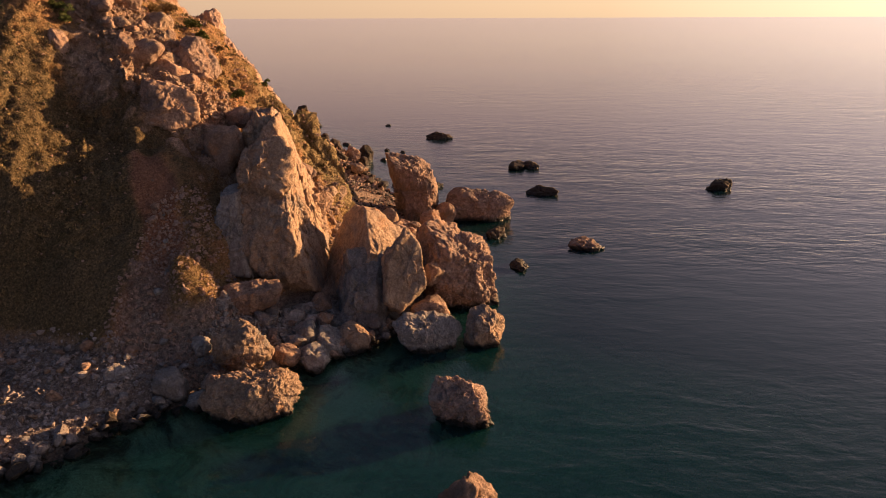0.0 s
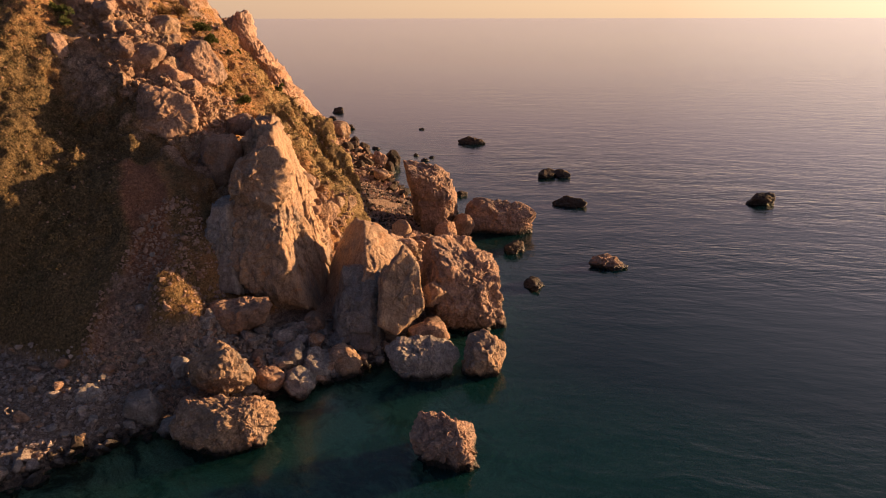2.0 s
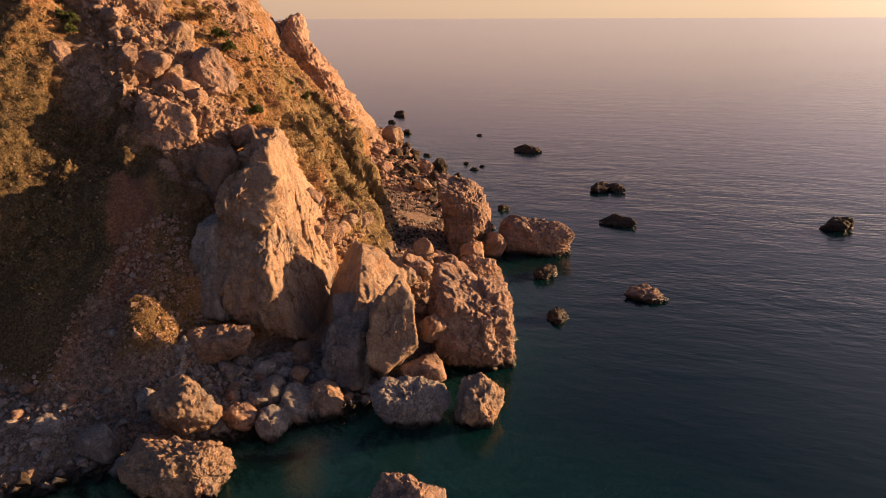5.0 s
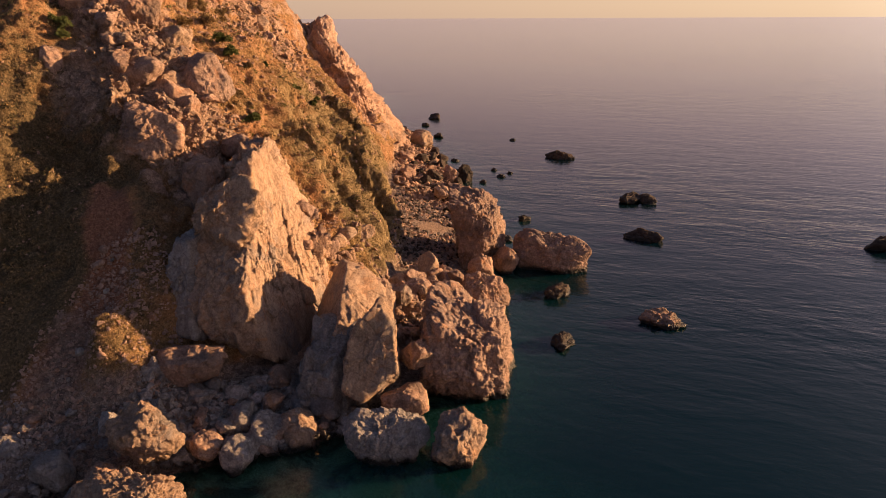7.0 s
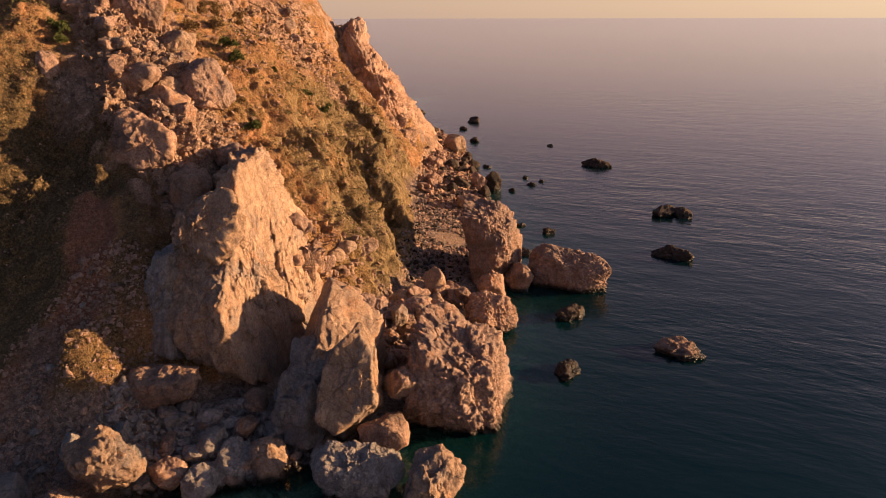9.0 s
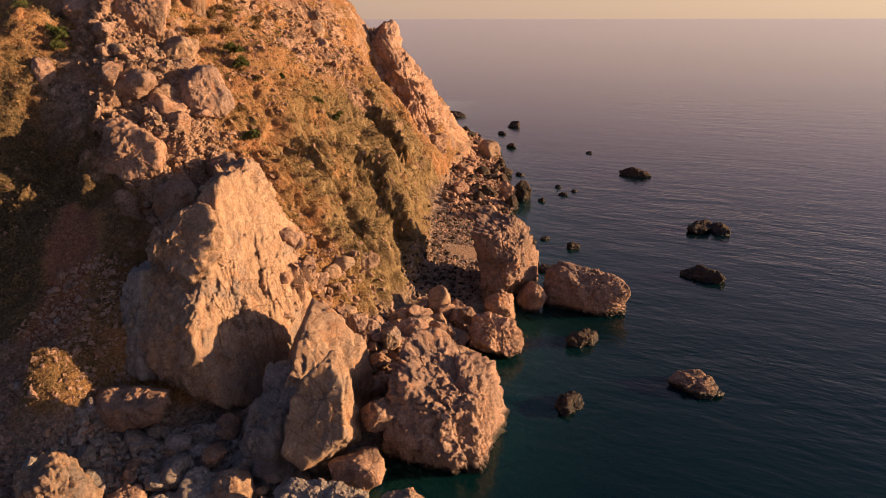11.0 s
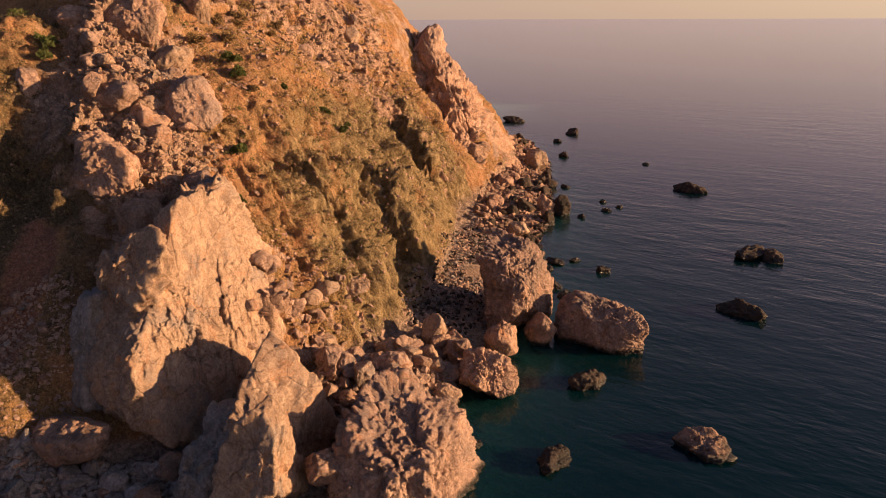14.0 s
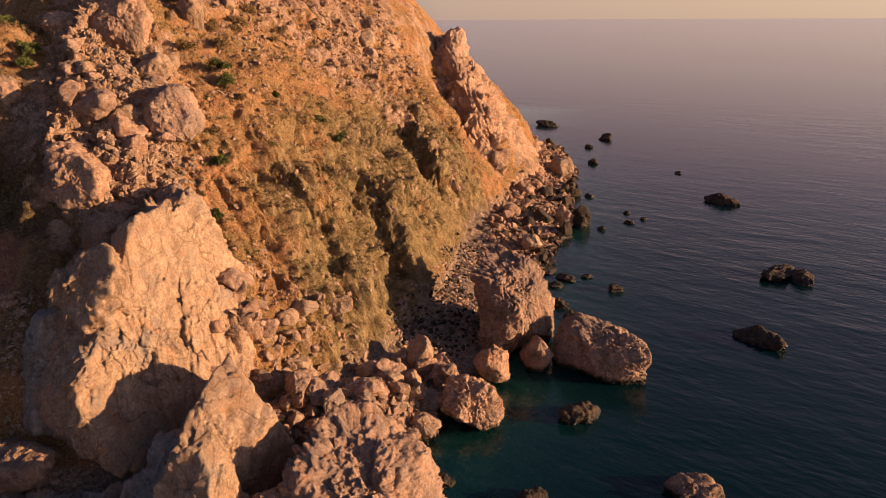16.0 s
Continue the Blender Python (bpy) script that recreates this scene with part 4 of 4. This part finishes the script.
hewn((-33.6, 124.2, 7.5), [((0.85, -0.15, 0.5), (-31.2, 124, 8)), ((0.1, -0.95, 0.3), (-33.6, 120.9, 8)), ((-0.8, -0.5, 0.3), (-36.4, 123, 9)), ((0, 0.9, 0.3), (-33, 128, 8)), ((0.3, -0.3, 1), (-33.8, 124, 13.2))], 96, BROWN,
     "rounded buttress low on the crag", "buttress", level=6, lumps=0.9, grain=0.7, keen=4.0, reach=7.0, form=0.5, parent=crag_rock)
crag_rock.location = (-37.3, 127.2, 3.0)
boulder(-27.9, 138.6, 1.8, (4.4, 3.6, 4.4), 92, (0, 0, 0), PALE, "pale orange boulder on the far shore", level=5)
boulder(-14.0, 116.4, 0.9, (2.8, 2.4, 3.2), 93, (0, 0, 0), DARK, "dark boulder on the far shore", level=5)
boulder(-16.2, 115.6, 1.0, (2.8, 2.4, 3.2), 94, (0, 0, 0), BROWN, "brown boulder on the far shore", level=5)
boulder(-13.5, 101.6, 1.9, (2.4, 2.0, 1.8), 95, (0, 0, 0), PALE, "pale orange boulder on the far shore", level=5)


# ---- loose stones ----
STONES = [rock_shape((1, 1, 1), 200 + j, cuts=9, level=2, lumps=0.15, grain=0.1, deep=0.42, box=0.85 if j % 2 else 0) for j in range(8)]
def chip(seed):
    """An angular stone of unit size, the hull of a few scattered corners."""
    r = np.random.default_rng(seed)
    bm = bmesh.new()
    for q in r.uniform(-1, 1, (11, 3)):
        bm.verts.new(q / max(np.abs(q).max(), 0.2) ** 0.75 * 0.52)
    done = bmesh.ops.convex_hull(bm, input=bm.verts)
    bmesh.ops.delete(bm, geom=[q for q in set(done["geom_interior"] + done["geom_unused"]) if isinstance(q, bmesh.types.BMVert)], context="VERTS")
    bmesh.ops.triangulate(bm, faces=bm.faces)
    bm.verts.index_update()
    made = np.array([tuple(q.co) for q in bm.verts]), np.array([[q.index for q in f.verts] for f in bm.faces])
    bm.free()
    return made


CHIPS = [chip(240 + j) for j in range(12)]
rng = np.random.default_rng(7)


def inside(x, y, corners):
    odd = False
    for (ax, ay), (bx, by) in zip(corners, corners[1:] + corners[:1]):
        if (ay > y) != (by > y) and x < (bx - ax) * (y - ay) / (by - ay) + ax:
            odd = not odd
    return odd


def strewn(corners, count, small, large, power=2.5, sink=0.25, bare=None):
    """Poses of stones lying on the ground inside a field."""
    xs, ys = [c[0] for c in corners], [c[1] for c in corners]
    made = []
    while len(made) < count:
        x, y = rng.uniform(min(xs), max(xs)), rng.uniform(min(ys), max(ys))
        if not inside(x, y, corners) or (bare and math.hypot(x - bare[0], y - bare[1]) < bare[2] * (0.75 + 0.5 * rng.random())):
            continue
        z, _ = ground_at(x, y)
        size = small + (large - small) * rng.random() ** power
        flat = rng.uniform(0.6, 0.95)
        turn = Euler((rng.uniform(-0.5, 0.5), rng.uniform(-0.5, 0.5), rng.uniform(0, 6.28)))
        made.append(Matrix.LocRotScale((x, y, z + size * flat * (0.5 - sink)), turn, (size * rng.uniform(0.8, 1.25), size * rng.uniform(0.75, 1.0), size * flat)))
    return made


def heap(name, poses, material, label, shapes=None):
    """Many stones in one mesh."""
    shapes = shapes or STONES
    vs, fs, run = [], [], 0
    for j, m in enumerate(poses):
        v, f = shapes[j % len(shapes)]
        m = np.array(m)
        vs.append(v @ m[:3, :3].T + m[:3, 3])
        fs.append(f + run)
        run += len(v)
    ob = new(name, tri_mesh(name, np.concatenate(vs), np.concatenate(fs), False))
    ob.data.materials.append(material)
    return tagged(ob, label, "stones", kind="stuff")


def pieces(poses, materials, parent, shapes=None, name="stone"):
    """Stones that are objects of their own, on shared meshes."""
    meshes = {}
    for j, m in enumerate(poses):
        k, mat = j % len(shapes or STONES), materials[int(rng.integers(len(materials)))]
        if (k, mat.name) not in meshes:
            me = tri_mesh(name, *(shapes or STONES)[k], False)
            me.materials.append(mat)
            meshes[k, mat.name] = me
        ob = new(name, meshes[k, mat.name])
        ob.matrix_world = m
        ob.parent = parent


SHINGLE = [(-36, 26.5), (-26, 29.6), (-21.0, 32.6), (-19.6, 36.0), (-17.0, 38.2), (-17, 41), (-22, 41.5), (-29, 42.5), (-40, 38)]
GULLY = [(-23, 40.5), (-16, 39), (-13, 43), (-15.5, 48), (-19, 52), (-22, 50)]
APRON = [(-17, 41), (-12, 42), (-6, 46), (-4, 49), (-7, 53), (-10.5, 50), (-13, 48), (-16, 47)]
PILE = [(-8, 55.5), (-4.5, 56.5), (-3, 60), (-0.5, 62), (-2, 68), (-4, 72), (-8, 71), (-8.5, 64)]
FARBEACH = [(-10.5, 72), (-5.5, 74), (-5, 84), (-8.5, 92), (-13, 101), (-20, 104), (-18.5, 94), (-12.5, 81)]
FARSHORE = [(-6, 89), (-9, 95), (-12.5, 107), (-15, 116), (-19.5, 126), (-25, 139), (-29.5, 149), (-41, 166), (-47, 163), (-38, 148), (-31, 135), (-27, 121), (-23, 108), (-17.5, 100), (-11, 96)]
SPUR = [(-15, 57), (-19, 55.5), (-24, 56), (-31, 60), (-34, 66), (-30, 69), (-23, 66), (-17, 62)]
SLOPE = [(-13, 50), (-9, 58), (-10, 72), (-13, 80), (-24, 104), (-30, 122), (-44, 120), (-40, 90), (-34, 70), (-24, 58)]
BOWL = [(-40, 44), (-24, 44), (-20, 50), (-27, 57), (-36, 62), (-42, 56)]

pieces(strewn(SHINGLE, 220, 0.3, 1.1, 2.2), [SHINGLE_STONE, SHINGLE_STONE, GREY, PALE, BROWN], hillside)
pieces(strewn([(-28, 29.4), (-24.6, 30.0), (-21.0, 32.2), (-19.6, 35.4), (-16.6, 37.8), (-17.0, 39.0), (-20.6, 36.6), (-22.4, 33.6), (-27, 31.2)], 60, 0.5, 1.3, 1.6, 0.2), [SHINGLE_STONE, GREY, BROWN, DARK], hillside)
pieces(strewn(GULLY + [], 50, 0.3, 0.9, 2.4), [GREY, BROWN, BROWN], hillside)
heap("shingle", strewn(SHINGLE, 2400, 0.1, 0.4, 1.7), SHINGLE_STONE, "grey and brown beach stones of many sizes", CHIPS)
heap("scree", strewn(GULLY, 2600, 0.08, 0.36, 2.5), ROSY, "loose grey scree lying in the gully", CHIPS)
heap("apron_scree", strewn(APRON, 2600, 0.12, 0.6, 2.4), GREY, "loose stones at the foot of the pinnacle", CHIPS)
for m in strewn(APRON, 100, 0.6, 1.9, 1.9):
    ob = boulder(*m.translation, tuple(m.to_scale()), int(rng.integers(300, 900)), (0, 0, float(rng.uniform(0, 360))), (GREY, GREY, SHINGLE_STONE, BROWN)[int(rng.integers(4))], "broken block on the scree under the pinnacle", "rubble_block", "rock", "blocks under the pinnacle", level=5, cuts=8, deep=0.45)
for m in strewn(PILE, 70, 1.0, 2.2, 1.5, 0.0):
    ob = boulder(*m.translation, tuple(m.to_scale()), int(rng.integers(300, 900)), (0, 0, float(rng.uniform(0, 360))), (ROSY, ROSY, PALE, BROWN)[int(rng.integers(4))], "rosy broken block in the rubble pile", "rubble_block", "rock", "blocks of the rubble pile", level=5, lumps=0.5, cuts=9, deep=0.48)
heap("talus", strewn([(-12.5, 53), (-9, 57), (-8.8, 70), (-12.5, 68), (-15, 61)], 700, 0.08, 0.7, 3.2), ROSY, "rosy stones on the slope beside the pinnacle", CHIPS)
for m in strewn([(-12.2, 54), (-10.2, 55), (-9.6, 64), (-11.5, 66), (-13.5, 61)], 34, 0.7, 1.9, 1.8, 0.4):
    boulder(*m.translation, tuple(m.to_scale()), int(rng.integers(300, 900)), (0, 0, float(rng.uniform(0, 360))), (ROSY, PALE, BROWN)[int(rng.integers(3))], "broken rosy block embedded in the slope beside the pinnacle", "rubble_block", "rock", "blocks beside the pinnacle", level=4, cuts=9, deep=0.48)
heap("upper_rubble", strewn([(-30, 72), (-31, 90), (-38, 116), (-56, 118), (-48, 80), (-38, 68)], 3200, 0.1, 0.8, 3.2), BROWN, "rosy rubble strewn over the high slope", CHIPS)
for m in strewn([(-31, 76), (-32, 92), (-38, 116), (-54, 118), (-48, 80), (-38, 68)], 26, 0.9, 2.6, 1.8, 0.4):
    boulder(*m.translation, tuple(m.to_scale()), int(rng.integers(300, 900)), (0, 0, float(rng.uniform(0, 360))), (ROSY, PALE, BROWN)[int(rng.integers(3))], "rosy block half sunk in the high slope", "rubble_block", "rock", "blocks on the high slope", level=4, cuts=9, deep=0.48)
heap("pile_stones", strewn(PILE, 900, 0.2, 0.9, 1.8, 0.1), ROSY, "small rosy stones between the blocks", CHIPS)
heap("pebbles", strewn(FARBEACH, 2000, 0.14, 0.42, 1.6, bare=(-10.7, 88.2, 2.3)), SHINGLE_STONE, "brown and dark cobbles of the far beach", CHIPS)
heap("brown_cobbles", strewn(FARBEACH, 1800, 0.14, 0.5, 1.6, bare=(-10.7, 88.2, 2.3)), ROSY, "rosy cobbles of the far beach", CHIPS)
heap("dark_cobbles", strewn(FARBEACH, 1000, 0.15, 0.5, 1.6, bare=(-10.7, 88.2, 2.5)), DARK, "dark wet cobbles of the far beach", CHIPS)
for m in strewn(FARSHORE, 90, 0.9, 2.6, 2.0):
    dark = m.translation.z < 1.5
    ob = boulder(*m.translation, tuple(m.to_scale()), int(rng.integers(300, 900)), (0, 0, float(rng.uniform(0, 360))), DARK if dark else BROWN, "dark wet boulder on the far shore" if dark else "brown boulder on the far shore", "shore_boulder", "boulder", "boulders of the far shore", level=4, cuts=10, deep=0.52)
heap("shore_stones", strewn(FARSHORE, 2600, 0.25, 1.0, 2.2), BROWN, "rosy stones strewn along the far shore", CHIPS)
heap("spur_rubble", strewn(SPUR, 2600, 0.12, 0.6, 2.4), PALE, "rosy rubble strewn over the spur", CHIPS)
for m in strewn(SPUR, 34, 0.8, 2.2, 1.6):
    boulder(*m.translation, tuple(m.to_scale()), int(rng.integers(300, 900)), (0, 0, float(rng.uniform(0, 360))), (ROSY, PALE, BROWN)[int(rng.integers(3))], "angular broken block on the spur", "rubble_block", "rock", "blocks on the spur", level=5, cuts=9, deep=0.48)
heap("spur_grit", strewn([(-16, 57.5), (-20, 56.5), (-27, 59.5), (-33, 64), (-31, 68), (-24, 65), (-18, 61)], 4200, 0.07, 0.34, 1.8), ROSY, "fine angular rosy rubble over the spur", CHIPS)
heap("spur_chips", strewn([(-16, 57.5), (-20, 56.5), (-27, 59.5), (-33, 64), (-31, 68), (-24, 65), (-18, 61)], 2600, 0.1, 0.5, 1.8), PALE, "pale angular chips over the spur", CHIPS)
heap("slope_stones", strewn(SLOPE, 7000, 0.06, 0.42, 3.2), ROSY, "small stones strewn over the slope", CHIPS)
heap("bowl_stones", strewn(BOWL, 500, 0.06, 0.28, 3.0), BROWN, "small stones strewn over the shaded slope", CHIPS)


# ---- scrub ----
def leaves(spots, count, radius, length, width, seed, flat=0.75):
    """Blades and leaves, as single thin kites, in lumpy clumps round the spots (n, 3): arrays of points and triangles."""
    r = np.random.default_rng(seed)
    n = len(spots) * count
    mid = np.repeat(np.asarray(spots, dtype=float), count, 0)
    big = np.repeat(radius * r.uniform(0.7, 1.3, len(spots)), count)
    d = r.normal(size=(n, 3))
    d /= np.linalg.norm(d, axis=1, keepdims=True)
    d[:, 2] = np.abs(d[:, 2]) * flat
    lump = 0.75 + 0.35 * vnoise(d * 1.8 + np.repeat(r.uniform(0, 90, (len(spots), 1)), count, 0), seed)
    at = mid + d * (big * lump * r.uniform(0.35, 1.0, n) ** 0.5)[:, None]
    way = d + 0.7 * r.normal(size=(n, 3))
    way /= np.linalg.norm(way, axis=1, keepdims=True)
    side = np.cross(way, r.normal(size=(n, 3)))
    side /= np.linalg.norm(side, axis=1, keepdims=True)
    size = r.uniform(0.6, 1.3, n)[:, None]
    a, b = at, at + way * length * size
    c = at + way * length * size * 0.45
    verts = np.stack([a, c + side * width * size, b, c - side * width * size], 1).reshape(-1, 3)
    base = np.arange(n)[:, None] * 4
    tris = np.concatenate([base + [0, 1, 2], base + [0, 2, 3]], 0)
    return verts, tris


def twigs(seed, count, height, spread):
    """Bare forking twigs from one root, as thin three-sided prongs."""
    r = np.random.default_rng(seed)
    verts, tris = [], []

    def prong(a, b, w0, w1):
        way = (b - a) / np.linalg.norm(b - a)
        s = np.cross(way, [0.3, 0.9, 0.2])
        s /= np.linalg.norm(s)
        u = np.cross(way, s)
        k = len(verts)
        for at, w in ((a, w0), (b, w1)):
            for j in range(3):
                verts.append(at + w * (math.cos(2.1 * j) * s + math.sin(2.1 * j) * u))
        for j in range(3):
            n = (j + 1) % 3
            tris.extend([(k + j, k + n, k + 3 + n), (k + j, k + 3 + n, k + 3 + j)])

    for _ in range(count):
        a, way = np.zeros(3), np.array([r.normal() * spread, r.normal() * spread, 1.0])
        for step in range(4):
            way = way + r.normal(size=3) * 0.35
            way[2] = max(way[2], 0.1)
            b = a + way / np.linalg.norm(way) * height * 0.3
            prong(a, b, 0.022 / (1 + step), 0.018 / (1.5 + step))
            a = b
    return np.array(verts), np.array(tris)


def shrub(x, y, radius, seed, material, label):
    """A low bush: twigs under a crown of small leaves."""
    z, _ = ground_at(x, y)
    root = new("shrub")
    root.location = (x, y, z + 0.12 * radius)
    stems = new("branchwork", tri_mesh("branchwork", *twigs(seed, 14, radius * 1.1, 0.8)))
    stems.data.materials.append(TWIG)
    r = np.random.default_rng(seed)
    spots = np.concatenate([r.normal(size=(9, 2)) * radius * 0.36, np.abs(r.normal(size=(9, 1))) * radius * 0.35 + radius * 0.25], 1)
    crown = new("crown", tri_mesh("crown", *leaves(spots, 300, radius * 0.5, 0.12, 0.035, seed, 1.2), False))
    crown.data.materials.append(material)
    stems.parent = crown.parent = root
    return tagged(root, label, "shrub", "shrubs on the hillside")


for j, (x, y, radius) in enumerate([(-24.9, 70.8, 0.85), (-24.1, 70.4, 0.75), (-22.2, 78.4, 0.7), (-20.6, 79.1, 0.5), (-17.6, 63.4, 0.6), (-19.6, 65.6, 0.55), (-35.6, 60.2, 0.95), (-31.2, 59.2, 0.8), (-32.0, 60.0, 0.6), (-16.4, 61.8, 0.4), (-23.0, 74.5, 0.35)]):
    shrub(x, y, radius, 400 + j, GREEN, "small dense green shrub growing on the slope")
for j, (x, y, radius) in enumerate([(-32.6, 79.2, 1.0), (-31.8, 78.0, 0.8), (-32.7, 83.0, 0.7), (-28.2, 70.2, 0.7), (-34.2, 85.9, 0.8), (-22.4, 70.4, 0.4), (-30.4, 74.6, 0.9), (-27.9, 73.4, 0.9), (-21.4, 66.8, 0.5), (-18.8, 63.0, 0.45), (-33.0, 73.0, 0.9), (-36.5, 84.0, 0.8), (-29.0, 80.5, 0.6)]):
    shrub(x, y, radius, 440 + j, DRY, "dry straw-coloured shrub on the slope")


def tufts(name, corners, count, blades, radius, length, material, label, seed):
    spots = []
    for m in strewn(corners, count, 0.1, 0.2, 1.0):
        spots.append(tuple(m.translation))
    ob = new(name, tri_mesh(name, *leaves(np.array(spots), blades, radius, length, length * 0.16, seed), False))
    ob.data.materials.append(material)
    return tagged(ob, label, "scrub", kind="stuff")


UPPER = [(-15, 58), (-12, 68), (-16, 80), (-27, 104), (-45, 118), (-44, 90), (-36, 70), (-30, 66), (-22, 67)]
tufts("scrub_tufts", UPPER, 1500, 16, 0.22, 0.22, DRY, "dry grass tufts over the slope", 501)
tufts("green_tufts", UPPER, 420, 20, 0.24, 0.16, GREEN, "low green tufts over the slope", 502)
tufts("bowl_tufts", [(-44, 42), (-30, 42), (-24, 46), (-29, 56), (-34, 64), (-44, 60)], 500, 18, 0.30, 0.24, DRY, "dry grass tufts on the shaded slope", 503)
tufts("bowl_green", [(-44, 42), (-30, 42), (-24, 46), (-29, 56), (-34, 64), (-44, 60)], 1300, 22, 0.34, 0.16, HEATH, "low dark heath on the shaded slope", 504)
tufts("mound_grass", [(-19.3, 44.2), (-17.6, 43.4), (-16.4, 45.4), (-17.2, 46.8), (-18.8, 46.2)], 420, 12, 0.13, 0.11, DRY, "golden dry grass on a small sunlit mound", 506)
tufts("face_scrub", [(-11, 66), (-11.5, 77), (-18, 90), (-24, 106), (-31, 112), (-26, 84), (-19, 68)], 1300, 14, 0.2, 0.2, OLIVE, "olive scrub clinging to the eroded face", 505)
